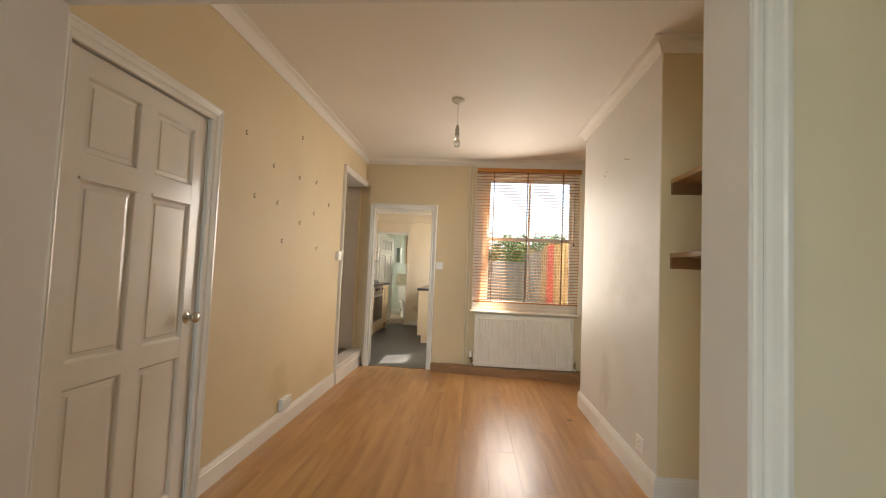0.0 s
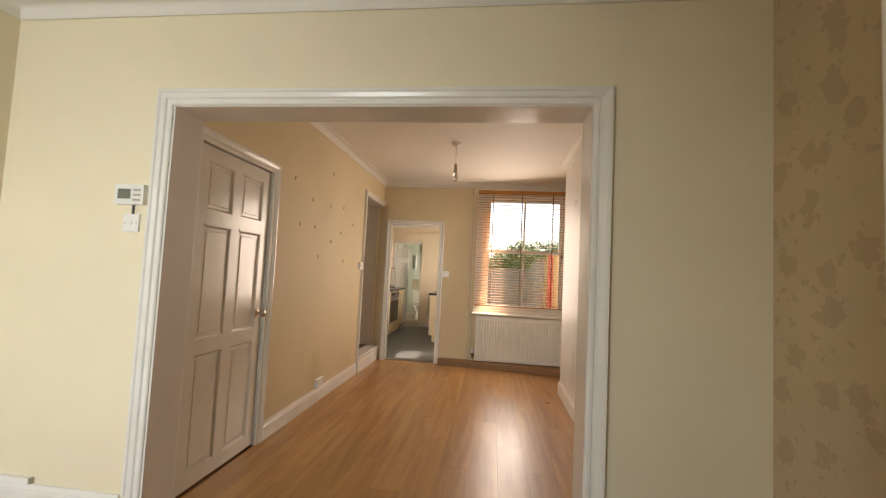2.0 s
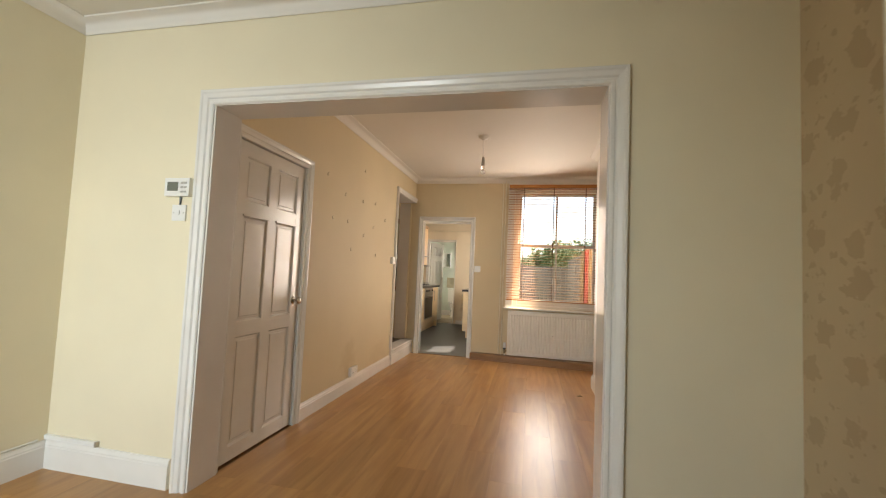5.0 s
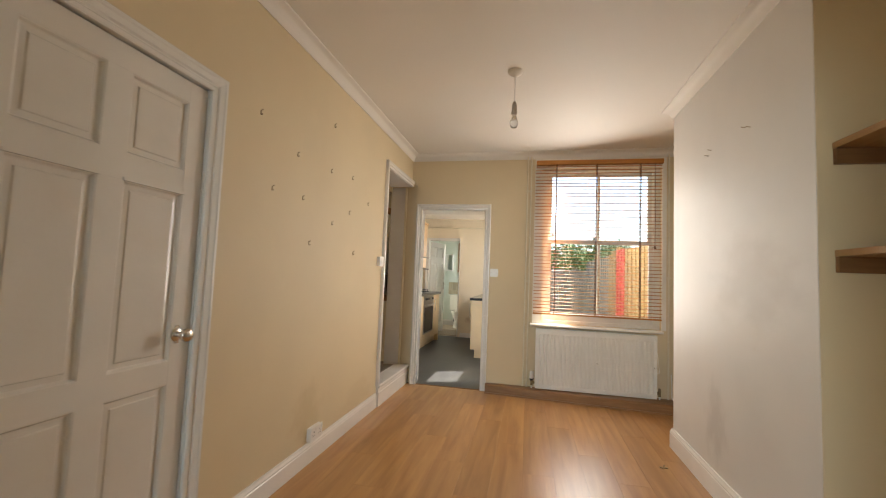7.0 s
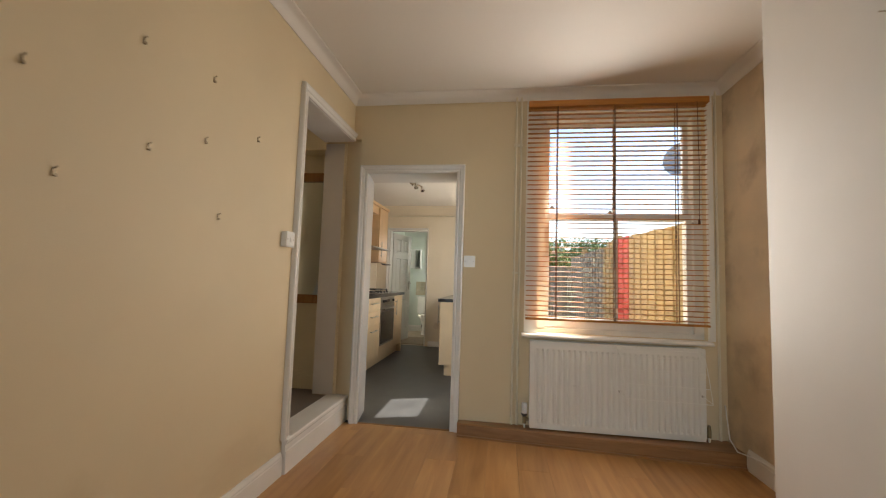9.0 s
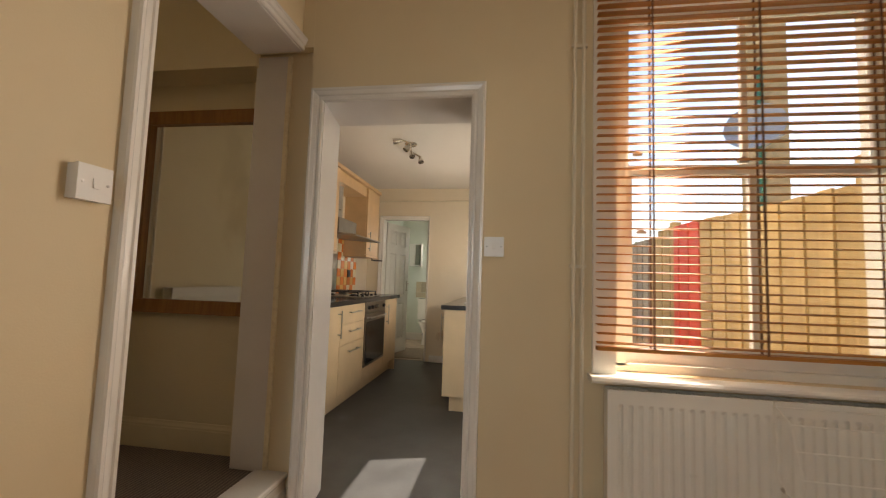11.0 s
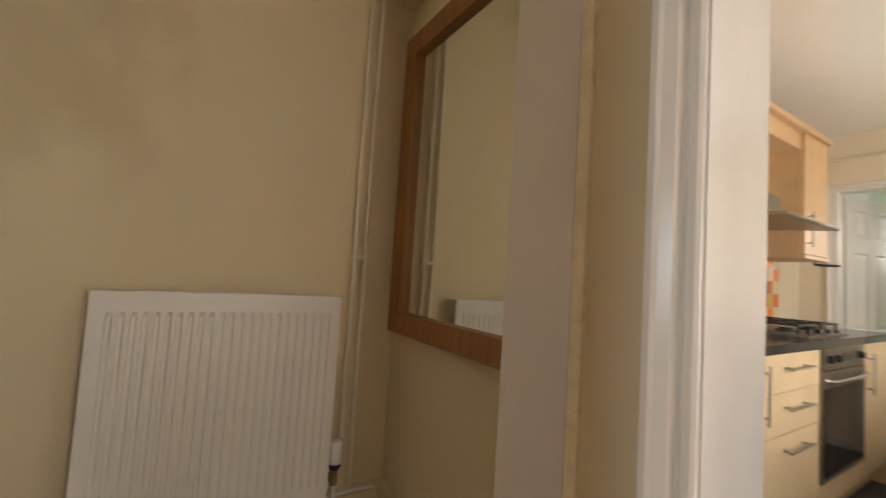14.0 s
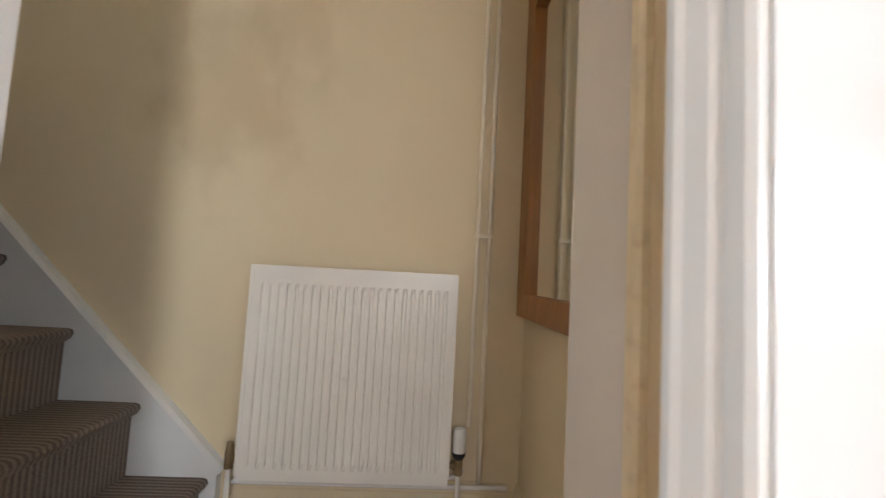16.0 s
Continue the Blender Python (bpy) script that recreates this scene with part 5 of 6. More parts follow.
for i in range(4):
    bm = bmesh.new()
    bm_cyl(bm, (-1.605, 7.95 + 0.14 * i, 0.937), (-1.605, 7.95 + 0.14 * i, 0.958), 0.014, 14, 0.012)
    part("hob_knob", bm, BLACK, hob, smooth=True)


def wall_unit(label, y0, y1, hy):
    u = thing("wall_cabinet", label, "kitchen cabinet", (-2.0, (y0 + y1) / 2, 1.4), "wall cabinets")
    part("carcass", box(-2.148, -1.872, y0, y1, 1.41, 2.235), UNITW, u, bevel=0.001, seg=1)
    f = part("cabinet_door", box(-1.871, -1.85, y0 + 0.002, y1 - 0.002, 1.415, 2.23), UNITW, u, bevel=0.003, seg=2)
    bar_handle(f, (-1.85, hy, 1.46), (-1.85, hy, 1.70), (0.03, 0, 0))
    part("light_pelmet", box(-2.14, -1.845, y0, y1, 1.385, 1.409), UNITW, u, bevel=0.004)
    return u


wall_unit("beech wall unit beside the cooker hood", 7.0, 7.80, 7.06)
wall_unit("narrow beech wall unit at the end of the run", 8.68, 9.13, 8.74)
pel = thing("cornice_pelmet", "beech cornice along the wall units", "pelmet", (-1.95, 8.1, 2.2))
part("moulding", box(-2.148, -1.83, 7.0, 9.14, 2.236, 2.272), UNITW, pel, bevel=0.008)
part("bridge_panel", box(-2.148, -1.875, 7.802, 8.678, 2.12, 2.235), UNITW, pel)
hood = thing("cooker_hood", "steel and glass cooker hood with a round flue", "cooker hood", (-2.0, 8.2, 1.6))
bm = bmesh.new()
bm_cyl(bm, (-2.02, 8.12, 1.76), (-2.02, 8.12, 2.12), 0.075, 20)
part("flue", bm, STEEL, hood, smooth=True)
part("motor_box", box(-2.145, -1.90, 7.95, 8.45, 1.60, 1.76), STEELO, hood, bevel=0.004)
bm = bmesh.new()
bm_profile(bm, [(0, 0), (0.47, -0.035), (0.48, -0.028), (0.48, -0.018), (0, 0.03)], (-2.145, 7.83, 1.585), (-2.145, 8.65, 1.585), (1, 0, 0))
part("canopy", bm, STEELO, hood)
th = thing("towel_holder", "black towel holder below the wall unit", "towel holder", (-1.86, 9.05, 1.38))
bm = bmesh.new()
bm_tube(bm, [(-1.90, 9.05, 1.384), (-1.90, 9.05, 1.365), (-1.86, 9.08, 1.36), (-1.80, 9.18, 1.362)], 0.009, 8)
part("bar", bm, BLACK, th, smooth=True)
# splashback
sp = thing("splashback", "brushed steel splashback behind the hob", "splashback", (-2.148, 8.4, 0.93))
part("sheet", box(-2.149, -2.144, 7.0, 8.525, 0.93, 1.40), STEEL, sp)
dts = thing("double_socket_kitchen", "black socket on the tiled kitchen wall", "wall socket", (-2.14, 8.9, 1.18))
part("face_plate", box(-2.139, -2.130, 8.84, 8.93, 1.13, 1.22), BLACK, dts, bevel=0.002, seg=1)

# worktop run under the kitchen window
sk = thing("sink_cabinet", "cream base units below the kitchen window", "kitchen cabinet", (-0.3, 8.4, 0))
part("end_panel", box(-0.690, 0.095, 7.50, 7.519, 0.13, 0.875), UNIT, sk, bevel=0.002, seg=1)
part("carcass", box(-0.672, 0.095, 7.5195, 9.57, 0.13, 0.875), UNIT, sk)
part("plinth", box(-0.63, 0.09, 7.54, 9.57, 0.0, 0.1295), UNIT, sk)
for y0 in (7.52, 8.12, 8.72):
    f = part("cabinet_door", box(-0.693, -0.673, y0 + 0.002, y0 + 0.598, 0.135, 0.872), UNIT, sk, bevel=0.003)
    bar_handle(f, (-0.693, y0 + 0.05, 0.6), (-0.693, y0 + 0.05, 0.83), (-0.03, 0, 0))
wt2 = thing("worktop", "dark glossy worktop under the kitchen window", "worktop", (-0.3, 8.4, 0.88))
bm = bmesh.new()
bm_box(bm, -0.715, 0.098, 7.47, 9.575, 0.876, 0.914)
part("slab", bm, TOP, wt2, bevel=0.010, seg=3)
sink = thing("sink", "steel sink drainer set in the worktop", "sink", (-0.28, 8.6, 0.914))
part("drainer", box(-0.55, -0.02, 7.85, 9.0, 0.9145, 0.922), STEEL, sink, bevel=0.003)
for i in range(9):
    part("drainer_rib", box(-0.50, -0.08, 7.92 + 0.05 * i, 7.935 + 0.05 * i, 0.922, 0.9245), STEEL, sink)
bm = bmesh.new()
bm_tube(bm, [(-0.05, 8.75, 0.92), (-0.05, 8.75, 1.12), (-0.07, 8.75, 1.17), (-0.13, 8.75, 1.19), (-0.19, 8.75, 1.17), (-0.21, 8.75, 1.12)], 0.011, 10)
part("tap", bm, CHROME, sink, smooth=True)
dr = thing("dish_rack", "white wire dish rack on the drainer", "dish rack", (-0.25, 8.6, 0.925))
for z, in ((0.93,), (1.10,), (1.155,)):
    bm = bmesh.new()
    bm_tube(bm, [(-0.53, 8.0, z), (-0.11, 8.0, z), (-0.11, 8.45, z), (-0.53, 8.45, z), (-0.53, 8.0, z)], 0.006, 6)
    part("rack_hoop", bm, WIRE, dr)
for i in range(8):
    x = -0.53 + 0.06 * i
    for y in (8.0, 8.45):
        part("rack_upright", box(x - 0.003, x + 0.003, y - 0.003, y + 0.003, 0.925, 1.155 if i not in (0, 7) else 1.27), WIRE, dr)
for i in range(7):
    x = -0.50 + 0.06 * i
    bm = bmesh.new()
    bm_tube(bm, [(x, 8.0, 0.93), (x, 8.1, 0.99), (x, 8.225, 0.94), (x, 8.35, 0.99), (x, 8.45, 0.93)], 0.003, 5)
    part("rack_divider", bm, WIRE, dr)
pan = thing("frying_pan", "dark frying pan lying in the dish rack", "frying pan", (-0.2, 8.6, 1.0))
bm = bmesh.new()
bm_lathe(bm, [(0, 0), (0.11, 0.0), (0.135, 0.035), (0.138, 0.035), (0.112, -0.004), (0, -0.004)], pose(-0.29, 8.23, 1.02, 20, 12, 0), 28)
part("pan_body", bm, BLACK, pan, smooth=True)
cup = thing("orange_beaker", "orange plastic beaker by the kitchen window", "beaker", (-0.0, 8.95, 0.914))
ORANGE = mat("orange_plastic", (0.75, 0.22, 0.03), 0.3)
bm = bmesh.new()
bm_lathe(bm, [(0, 0.9145), (0.05, 0.9145), (0.062, 1.06), (0.058, 1.06), (0.047, 0.92), (0, 0.92)], Matrix.Translation((0.02, 8.98, 0)), 24)
part("body", bm, ORANGE, cup, smooth=True)
kn = thing("cable_kitchen", "loose black cable on the worktop", "cable", (-0.5, 9.3, 0.914))
bm = bmesh.new()
bm_tube(bm, [(-0.55, 9.40, 0.919), (-0.50, 9.33, 0.93), (-0.44, 9.36, 0.92), (-0.47, 9.45, 0.93), (-0.52, 9.43, 1.0)], 0.005, 6)
part("flex", bm, BLACK, kn)

# hanging bucket planter in the kitchen window
ZINC = mat("grey_green_zinc", (0.30, 0.32, 0.28), 0.45, 0.3, vary=0.12, scale=12)
bk = thing("hanging_bucket", "grey-green metal bucket hung in the kitchen window", "bucket", (0.06, 7.72, 1.2))
bm = bmesh.new()
bm_lathe(bm, [(0, 1.215), (0.072, 1.215), (0.11, 1.40), (0.116, 1.405), (0.116, 1.412), (0.108, 1.412), (0.069, 1.222), (0, 1.222)], Matrix.Translation((-0.02, 7.98, 0.04)), 28)
part("body", bm, ZINC, bk, smooth=True)
bm = bmesh.new()
bm_tube(bm, [(-0.02, 7.87, 1.44), (-0.01, 7.89, 1.54), (0.02, 7.94, 1.62), (0.05, 7.98, 1.65), (0.02, 8.02, 1.62), (-0.01, 8.07, 1.54), (-0.02, 8.09, 1.44)], 0.004, 6)
part("bail", bm, STEEL, bk)
bm = bmesh.new()
bm_tube(bm, [(0.05, 7.98, 1.65), (0.10, 7.98, 1.72), (0.15, 7.98, 2.07)], 0.005, 6)
part("wall_hook", bm, STEEL, bk)

# kitchen windows
def simple_window(name, label, y0, y1, z0, z1, bars):
    w = thing(name, label, "window", (0.2, (y0 + y1) / 2, z0), kind="structure")
    bm = bmesh.new()
    for p in ((y0, y0 + 0.05, z0, z1), (y1 - 0.05, y1, z0, z1), (y0 + 0.05, y1 - 0.05, z0, z0 + 0.05), (y0 + 0.05, y1 - 0.05, z1 - 0.05, z1)):
        bm_box(bm, 0.19, 0.25, *p)
    part("window_frame", bm, WPAINT, w, bevel=0.003, seg=1)
    edges = [y0 + 0.05] + bars + [y1 - 0.05]
    for b in bars:
        part("mullion", box(0.195, 0.245, b - 0.025, b + 0.025, z0 + 0.05, z1 - 0.05), WPAINT, w, bevel=0.003, seg=1)
    for a, b in zip(edges, edges[1:]):
        part("pane", box(0.218, 0.222, a + 0.026, b - 0.026, z0 + 0.051, z1 - 0.051), GLASS, w).visible_shadow = False
    return w


simple_window("window_2", "white framed kitchen window above the sink", 7.65, 9.25, 1.06, 2.2, [8.45])
simple_window("window_3", "small low window in the kitchen wall", 6.26, 6.93, 0.75, 1.30, [])
part("window_sill", box(0.06, 0.19, 7.6, 9.25, 1.035, 1.058), WPAINT, bpy.data.objects["window_2"], bevel=0.004)
rb = thing("roller_blind", "pale green roller blind at the kitchen window", "blind", (0.17, 8.37, 2.1))
BLF = mat("green_blind_cloth", (0.42, 0.42, 0.24), 0.8)
part("cloth", box(0.165, 0.168, 7.655, 9.245, 1.66, 2.17), BLF, rb)
bm = bmesh.new()
bm_cyl(bm, (0.166, 7.69, 2.165), (0.166, 9.21, 2.165), 0.018, 14)
part("roller", bm, BLF, rb, smooth=True)

# boiler
bo = thing("boiler", "white wall-hung boiler in the kitchen corner", "boiler", (-0.12, 9.45, 1.1))
part("casing", box(-0.285, 0.06, 9.28, 9.578, 1.10, 1.93), PLASTIC, bo, bevel=0.012, seg=3)
part("control_strip", box(-0.26, 0.035, 9.276, 9.282, 1.12, 1.20), SCREEN, bo)
bm = bmesh.new()
bm_tube(bm, [(-0.05, 9.43, 1.93), (-0.05, 9.43, 1.99), (-0.02, 9.43, 2.02), (0.03, 9.43, 2.03), (0.098, 9.43, 2.03)], 0.05, 16)
part("flue", bm, PLASTIC, bo, smooth=True)
pipes("cream pipes along the kitchen rear wall", [[(-2.13, 9.565, 2.235), (-0.42, 9.565, 2.25), (-0.36, 9.565, 2.28), (0.09, 9.565, 2.30)], [(-0.27, 9.56, 1.93), (-0.27, 9.56, KC)], [(-0.20, 9.56, 1.93), (-0.20, 9.56, KC)]], [], 0.009)
plate("cooker_switch", "grey switched socket on the kitchen rear wall", "wall socket", pose(-0.55, 9.58, 1.12), 0.088, 0.088, 0.012, 1, 0)

# spot lamp on the kitchen ceiling
sl_ = thing("ceiling_spotlight", "chrome ceiling spotlight with four heads", "ceiling light", (-1.09, 7.68, KC))
SP = Vector((-1.09, 7.66, KC))
bm = bmesh.new()
bm_lathe(bm, [(0, 0), (0.06, 0), (0.058, -0.012), (0.045, -0.022), (0, -0.026)], Matrix.Translation(SP), 28)
part("base", bm, CHROME, sl_, smooth=True)
bm = bmesh.new()
bm_tube(bm, [SP + Vector(p) for p in ((-0.05, -0.24, -0.035), (0.02, -0.12, -0.035), (0, 0, -0.035), (-0.03, 0.14, -0.035), (0.03, 0.30, -0.035))], 0.008, 8)
part("curved_arm", bm, CHROME, sl_, smooth=True)
for p, d in (((-0.05, -0.24, -0.05), (-0.8, -0.1, -0.15)), ((0.0, -0.08, -0.05), (-0.5, -0.3, -0.8)), ((-0.02, 0.12, -0.05), (0.3, -0.5, -1)), ((0.03, 0.30, -0.05), (0.3, -0.4, -1))):
    m = Matrix.Translation(SP + Vector(p)) @ Vector(d).to_track_quat("Z", "Y").to_matrix().to_4x4()
    bm = bmesh.new()
    bm_lathe(bm, [(0, -0.02), (0.012, -0.02), (0.016, 0.0), (0.028, 0.025), (0.030, 0.055), (0.026, 0.055), (0.022, 0.03), (0, 0.025)], m, 18)
    part("spot_head", bm, CHROME, sl_, smooth=True)

# ---- bathroom ----
CERAM = mat("white_ceramic", (0.84, 0.84, 0.80), 0.12, vary=0.02)
wc = thing("toilet", "white close-coupled toilet against the bathroom wall", "toilet", (-1.56, 11.3, 0))
part("cistern", box(-1.76, -1.36, 11.40, 11.595, 0.40, 0.74), CERAM, wc, bevel=0.02, seg=3)
part("cistern_lid", box(-1.775, -1.345, 11.385, 11.597, 0.741, 0.775), CERAM, wc, bevel=0.01, seg=2)
bm = bmesh.new()
bm_lathe(bm, [(0, 0), (0.13, 0), (0.11, 0.08), (0.10, 0.18), (0.15, 0.30), (0.19, 0.38), (0.19, 0.40), (0.15, 0.40), (0.10, 0.28), (0, 0.22)], Matrix.Translation((-1.50, 11.14, 0)) @ Matrix.Diagonal((0.95, 1.3, 1, 1)), 28)
part("bowl", bm, CERAM, wc, smooth=True)
bm = bmesh.new()
bm_tube(bm, [(-1.66, 11.5, 0.40), (-1.66, 11.5, 0.12), (-1.68, 11.58, 0.10)], 0.022, 10)
part("flush_pipe", bm, BLACK, wc, "dark flush pipe", smooth=True)
mc = thing("mirror_cabinet", "white bathroom mirror cabinet standing ajar", "cabinet", (-1.75, 11.5, 1.38))
part("body", box(-1.965, -1.745, 11.46, 11.598, 1.38, 1.80), CERAM, mc, bevel=0.004)
part("mirror_door", box(-1.85, -1.75, 11.452, 11.459, 1.40, 1.78), MIRROR, mc, "mirror door")
wb = thing("wooden_blind", "brown wooden panel on the bathroom wall", "panel", (-1.42, 11.59, 1.35))
part("panel_board", box(-1.62, -1.08, 11.57, 11.598, 1.35, 2.10), OAKF, wb, bevel=0.003)
bt = thing("bathroom_tiling", "beige tiled splashback behind the toilet", "tiling", (-1.55, 11.595, 0.76))
BEIGE = mat("beige_tile", (0.48, 0.42, 0.30), 0.25, vary=0.1, scale=8, per_object=0.12)
for i in range(5):
    for k in range(3):
        t_ = part("tile", box(-1.845 + 0.1 * i, -1.747 + 0.1 * i, 11.590, 11.599, 0.79 + 0.1 * k, 0.888 + 0.1 * k), BEIGE, bt)
br = radiator("small white radiator on the bathroom side wall", 0.5, 0.6, 12, True)
br.matrix_basis = pose(-2.06, 10.6, 0.15, 0, 0, 90)
slab("floor_bathroom_threshold", -2.1, -1.1, 9.73, 10.6, 0.0005, 0.006, mat("brown_mottled_vinyl", (0.22, 0.16, 0.10), 0.5, vary=0.4, scale=25), "mottled brown vinyl at the bathroom threshold", "floor")

# ---- outside ----
bm = bmesh.new()
bm_box(bm, 0.30, 90, 6.05, 130, -0.4, -0.12)
tagged(link("ground", bm, GRASS), "rough garden ground behind the house", "ground", kind="structure")
bm = bmesh.new()
bm_box(bm, 0.30, 1.70, 6.05, 16, -0.119, -0.09)
PAVE = mat("pale_concrete_path", (0.52, 0.48, 0.42), 0.8, vary=0.12, scale=6, bump=0.3, bump_scale=50)
tagged(link("path", bm, PAVE), "pale concrete path beside the fence", "path", kind="structure")
FENCE = wood("yellow_fence_board", (0.52, 0.36, 0.16), (0.36, 0.23, 0.095), "z", 0.7, 1.2, 0, 0.16)
FRED = mat("red_fence_paint", (0.62, 0.07, 0.035), 0.6, vary=0.12, scale=9, per_object=0.08)
GREYB = wood("grey_weathered_board", (0.36, 0.31, 0.24), (0.24, 0.20, 0.15), "z", 0.8, 1.2, 0, 0.16)
fence = thing("fence", "tall close-boarded garden fence with a red section", "fence", (1.62, 10, 0))
y = 6.22
rnd = random.Random(11)
while y < 12.38:
    w = 0.115
    top = 1.70 + (0.10 * (y - 6.22) / 2.5 if y < 8.7 else 0.10) - (0.0 if y < 9 else 0.06) + rnd.uniform(-0.008, 0.008)
    mt = FRED if 7.98 < y < 8.6 else (FENCE if y < 9.3 else GREYB)
    dx = 0.012 * (int((y - 6.22) / w) % 2)
    part("fence_board", box(1.62 + dx, 1.64 + dx, y, y + w - 0.006, -0.12, top), mt, fence)
    y += w
for z in (0.3, 1.35):
    part("fence_rail", box(1.656, 1.70, 6.22, 12.38, z, z + 0.08), FENCE, fence)
for yy in (6.25, 8.75, 11.2):
    part("fence_post", box(1.657, 1.75, yy, yy + 0.09, -0.12, 1.86), FENCE, fence)

back = thing("fence", "grey weathered boarded fence across the garden end", "fence", (-1, 12.5, 0))
x = -5.0
while x < 1.6:
    part("fence_board", box(x, x + 0.118, 12.50, 12.52, -0.12, 1.54 + rnd.uniform(-0.015, 0.015)), GREYB, back)
    x += 0.124
for z in (0.3, 1.35):
    part("fence_rail", box(-5.0, 1.6, 12.521, 12.565, z, z + 0.08), GREYB, back)
# chimney stack with dish and pipe
BRICKY = mat("yellow_stock_brick", (0.50, 0.36, 0.20), 0.8, vary=0.2, scale=12, bump=0.4, bump_scale=35)
nh = thing("chimney_stack", "tall yellow brick chimney stack behind the fence", "chimney", (3.45, 10.2, 0))
part("shaft", box(3.28, 3.62, 10.0, 10.5, -0.12, 5.6), BRICKY, nh, bevel=0.01, seg=1)
part("cap", box(3.23, 3.67, 9.95, 10.55, 5.6, 5.75), BRICKY, nh, bevel=0.01, seg=1)
for y in (10.13, 10.37):
    bm = bmesh.new()
    bm_cyl(bm, (3.45, y, 5.75), (3.45, y, 6.15), 0.1, 16, 0.085)
    part("chimney_pot", bm, BRICKY, nh, smooth=True)
GREENP = mat("green_painted_pipe", (0.03, 0.16, 0.09), 0.4)
bm = bmesh.new()
bm_cyl(bm, (3.25, 9.95, -0.1), (3.25, 9.95, 4.2), 0.04, 12)
part("downpipe", bm, GREENP, nh, "green downpipe", smooth=True)
dish = thing("satellite_dish", "grey satellite dish fixed to the chimney stack", "satellite dish", (2.95, 9.7, 3.2))
DISHM = mat("grey_dish_metal", (0.35, 0.36, 0.38), 0.5, 0.2)
bm = bmesh.new()
m = pose(2.98, 9.6, 3.2, 72, 0, -35)
bm_lathe(bm, [(0, 0), (0.12, 0.012), (0.24, 0.045), (0.33, 0.09), (0.33, 0.096), (0.24, 0.052), (0.12, 0.02), (0, 0.008)], m, 32)
part("reflector", bm, DISHM, dish, smooth=True)
bm = bmesh.new()
bm_tube(bm, [(2.98, 9.62, 3.18), (3.1, 9.8, 3.1), (3.30, 10.02, 3.1)], 0.02, 8)
bm_tube(bm, [(2.98, 9.55, 2.9), (3.15, 9.2, 3.05)], 0.012, 8)
part("mount_arm", bm, DISHM, dish)

# garden trees beyond the fence
LEAF = mat("garden_leaf", (0.12, 0.18, 0.05), 0.6, vary=0.3, scale=3, per_object=0.2)
BARK = mat("bark", (0.14, 0.10, 0.07), 0.9, vary=0.3, scale=20, bump=0.6, bump_scale=30)


def tree(x, y, h, r, seed):
    rr = random.Random(seed)
    t = thing("tree", "leafy green garden tree beyond the fence", "tree", (x, y, -0.12), "garden trees")
    bm = bmesh.new()
    bm_cyl(bm, (x, y, -0.2), (x, y, h * 0.55), 0.13, 10, 0.06)
    for k in range(7):
        a = rr.uniform(0, 6.28)
        z = h * rr.uniform(0.3, 0.55)
        bm_cyl(bm, (x, y, z), (x + math.cos(a) * r * 0.7, y + math.sin(a) * r * 0.7, z + h * rr.uniform(0.15, 0.35)), 0.045, 7, 0.015)
    part("trunk", bm, BARK, t)
    verts, faces = [], []
    clumps = []
    for k in range(34):
        a, u, q = rr.uniform(0, 6.28), rr.uniform(-1, 1), rr.random() ** 0.4
        s = math.sqrt(1 - u * u)
        clumps.append((Vector((x + r * q * s * math.cos(a), y + r * q * s * math.sin(a), h * 0.68 + h * 0.32 * q * u)), r * rr.uniform(0.18, 0.34)))
    for c, cr in clumps:
        for j in range(90):
            a, u, q = rr.uniform(0, 6.28), rr.uniform(-1, 1), rr.random() ** 0.5
            s = math.sqrt(1 - u * u)
            p = c + Vector((s * math.cos(a), s * math.sin(a), u)) * cr * q
            n = Vector((rr.uniform(-1, 1), rr.uniform(-1, 1), rr.uniform(-0.2, 1))).normalized()
            e = n.orthogonal().normalized() * 0.075
            f = n.cross(e.normalized()) * 0.045
            i0 = len(verts)
            verts += [p - e, p + f, p + e, p - f]
            faces.append((i0, i0 + 1, i0 + 2, i0 + 3))
    me = bpy.data.meshes.new("crown")
    me.from_pydata(verts, [], faces)
    me.materials.append(LEAF)
    cr_ = new("crown", me)
    cr_.parent = t
    cr_.matrix_parent_inverse = t.matrix_basis.inverted()
    tagged(cr_, "dense green leaves", kind="stuff")
    return t


for x, y, h, r, s in ((1.9, 21, 3.0, 1.5, 1), (3.4, 23, 3.3, 1.7, 2), (0.9, 25, 2.7, 1.4, 3), (5.5, 26, 3.6, 1.9, 4)):
    tree(x, y, h, r, s)

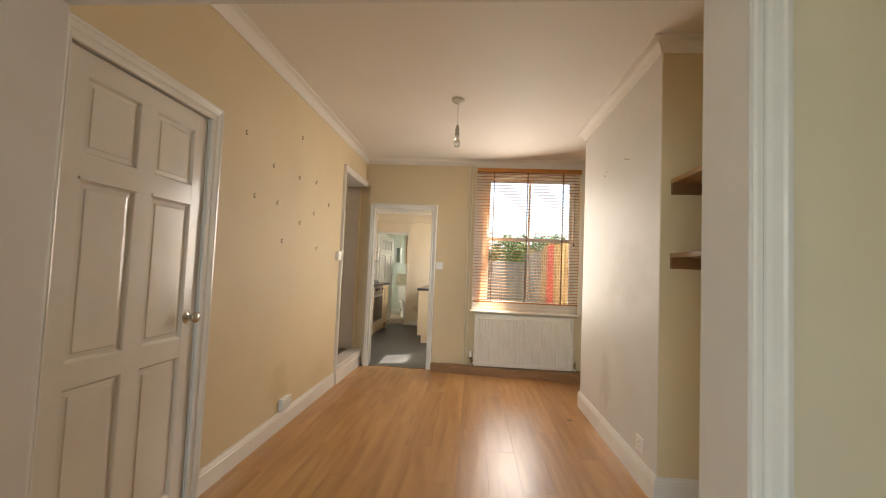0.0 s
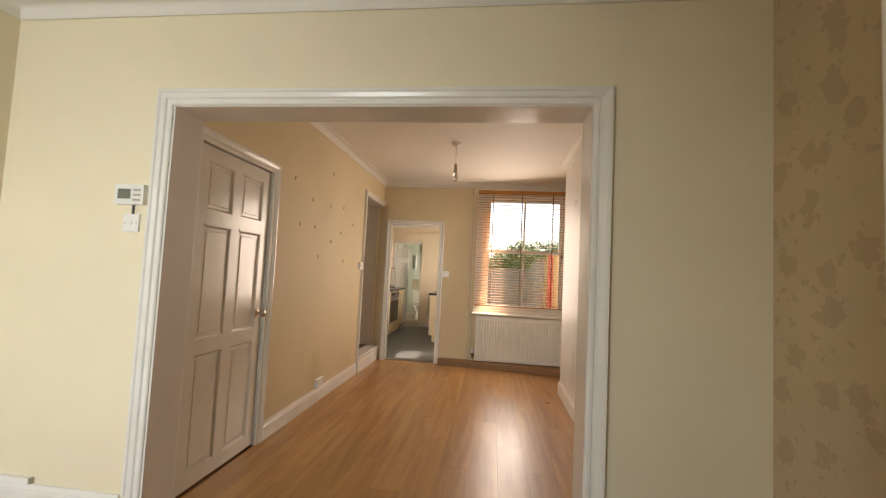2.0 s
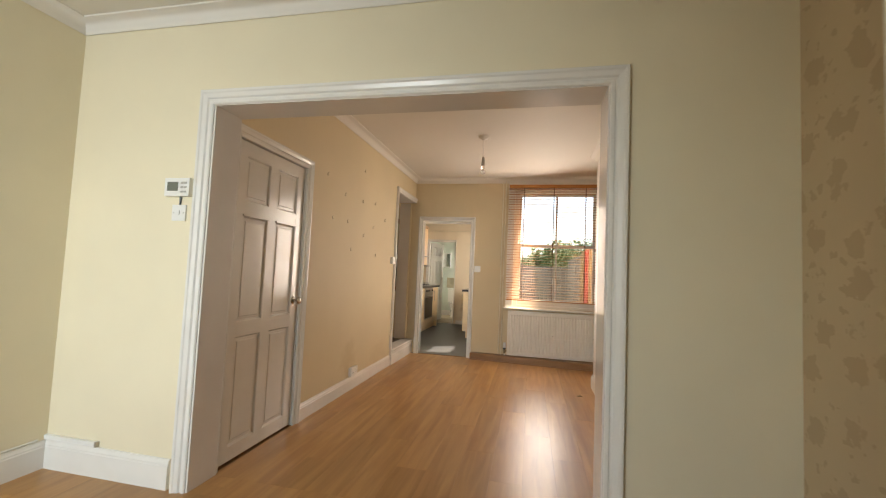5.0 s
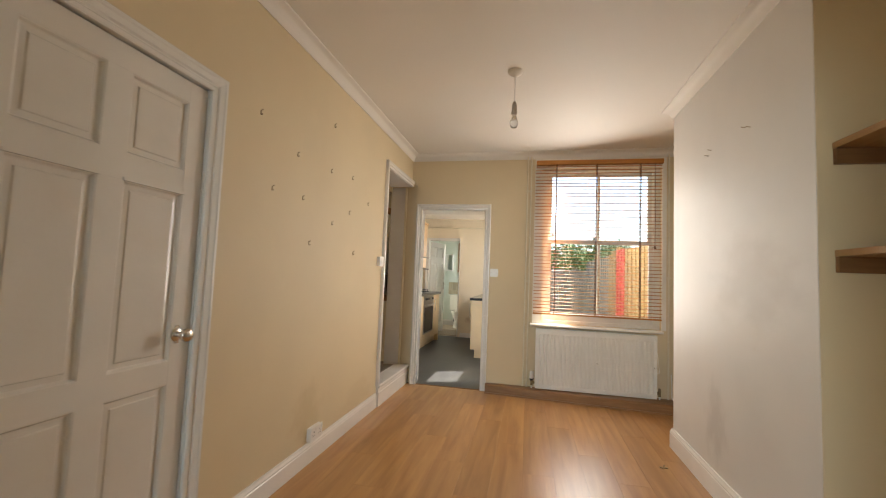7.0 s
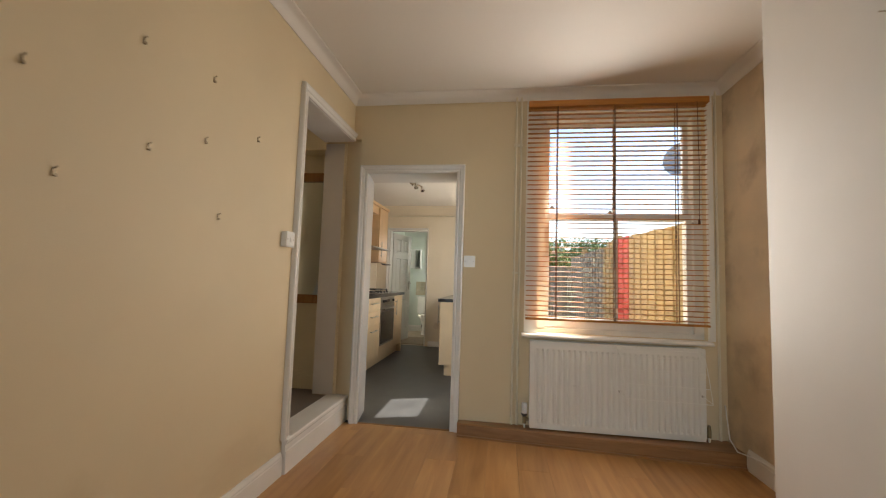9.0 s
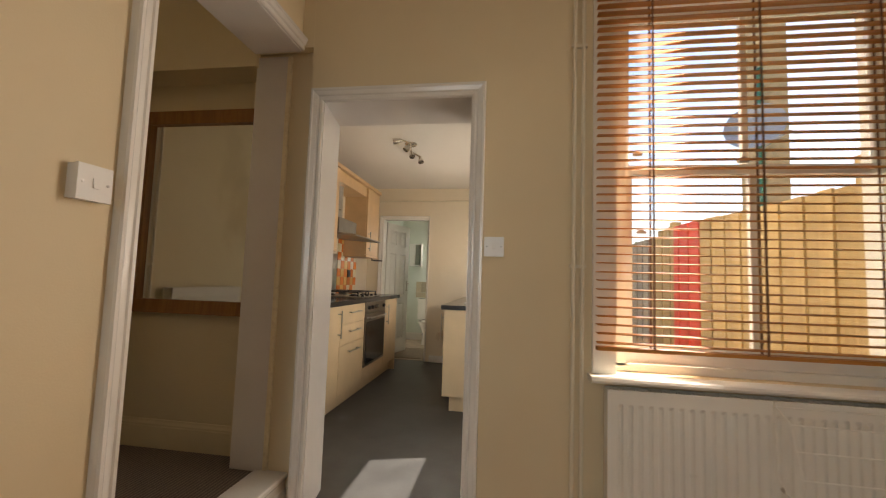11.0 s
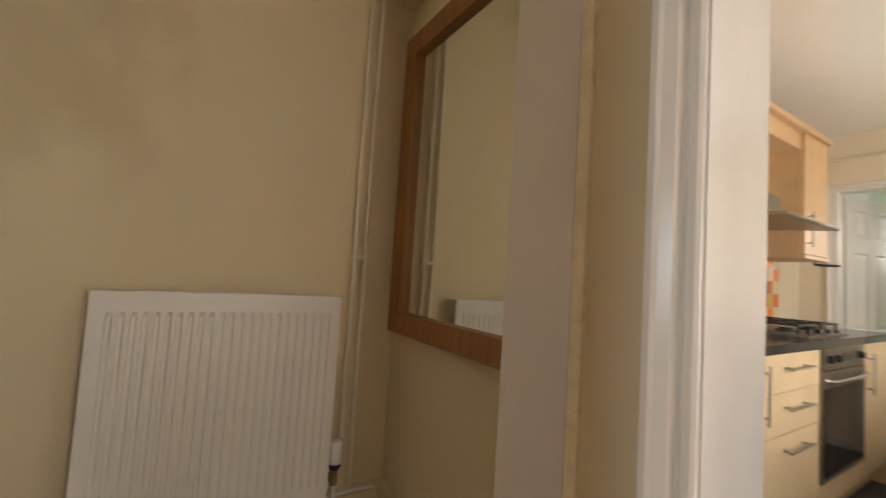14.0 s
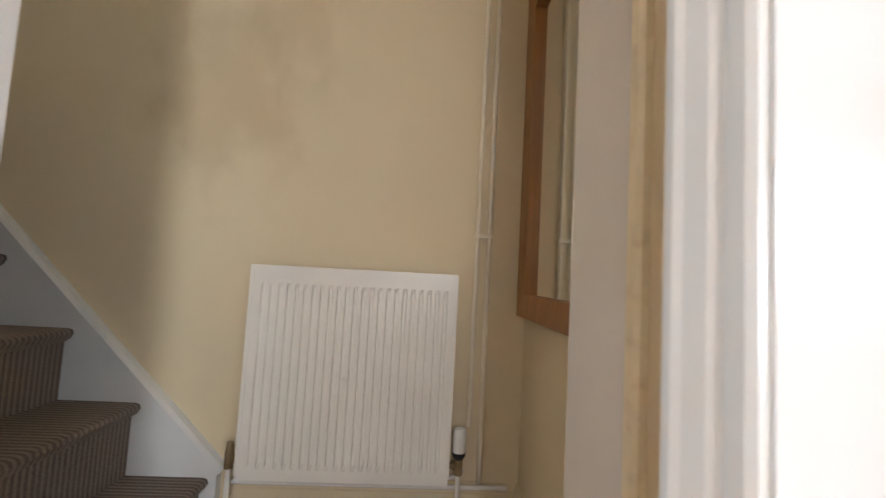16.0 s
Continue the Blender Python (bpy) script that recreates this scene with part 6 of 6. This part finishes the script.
# ---- tiles and planks ----
tiles = thing("wall_tiles", "orange, amber and cream checked wall tiles", "tiling", (-2.148, 8.84, 0.93))
TILES = [mat("orange_tile", (0.70, 0.19, 0.035), 0.2, vary=0.12, scale=10, per_object=0.15), mat("amber_tile", (0.74, 0.42, 0.12), 0.2, vary=0.1, scale=10, per_object=0.1), mat("cream_tile", (0.80, 0.66, 0.42), 0.2, vary=0.06, scale=10, per_object=0.06)]
GROUT = mat("pale_grout", (0.62, 0.55, 0.44), 0.8)
part("grout", box(-2.1495, -2.1465, 8.527, 9.142, 0.93, 1.64), GROUT, tiles)
tile_mesh = {}
rnd = random.Random(8)
for i in range(6):
    for k in range(7):
        c = (0 if (i + k) % 2 == 0 else rnd.choice((1, 2, 2)))
        if c not in tile_mesh:
            o = part("tile", box(0, 0.006, 0.001, 0.0995, 0.001, 0.0995), TILES[c], tiles, bevel=0.0015, seg=1)
            tile_mesh[c] = o.data
        else:
            o = new("tile", tile_mesh[c])
            o.parent = tiles
        o.matrix_parent_inverse = tiles.matrix_basis.inverted()
        o.matrix_basis = Matrix.Translation((-2.1464, 8.53 + 0.1025 * i, 0.932 + 0.1 * k))

floor = bpy.data.objects["floor"]
REGIONS = [(-1.2, 1.61, 1.848, 5.743), (-1.195, 0.885, 1.655, 1.848), (-2.15, 1.61, -2.5, 1.655)]
PW, PL = 0.192, 1.285
rnd = random.Random(21)
meshes = {}
col = 0
x = -2.15
while x < 1.61:
    off = (0.43 * (col % 3)) + rnd.uniform(-0.05, 0.05)
    y = -2.5 - off
    while y < 5.743:
        for rx0, rx1, ry0, ry1 in REGIONS:
            a0, a1, b0, b1 = max(x, rx0), min(x + PW, rx1), max(y, ry0), min(y + PL, ry1)
            if a1 - a0 < 0.004 or b1 - b0 < 0.004:
                continue
            key = (round(a1 - a0, 3), round(b1 - b0, 3))
            g_ = 0.0004
            if key not in meshes:
                o = part("floor_plank", box(g_, key[0] - g_, g_, key[1] - g_, -0.0115, 0.0), PLANK, floor)
                meshes[key] = o.data
            else:
                o = new("floor_plank", meshes[key])
                o.parent = floor
            o.matrix_basis = Matrix.Translation((a0, b0, 0))
        y += PL
    x += PW
    col += 1
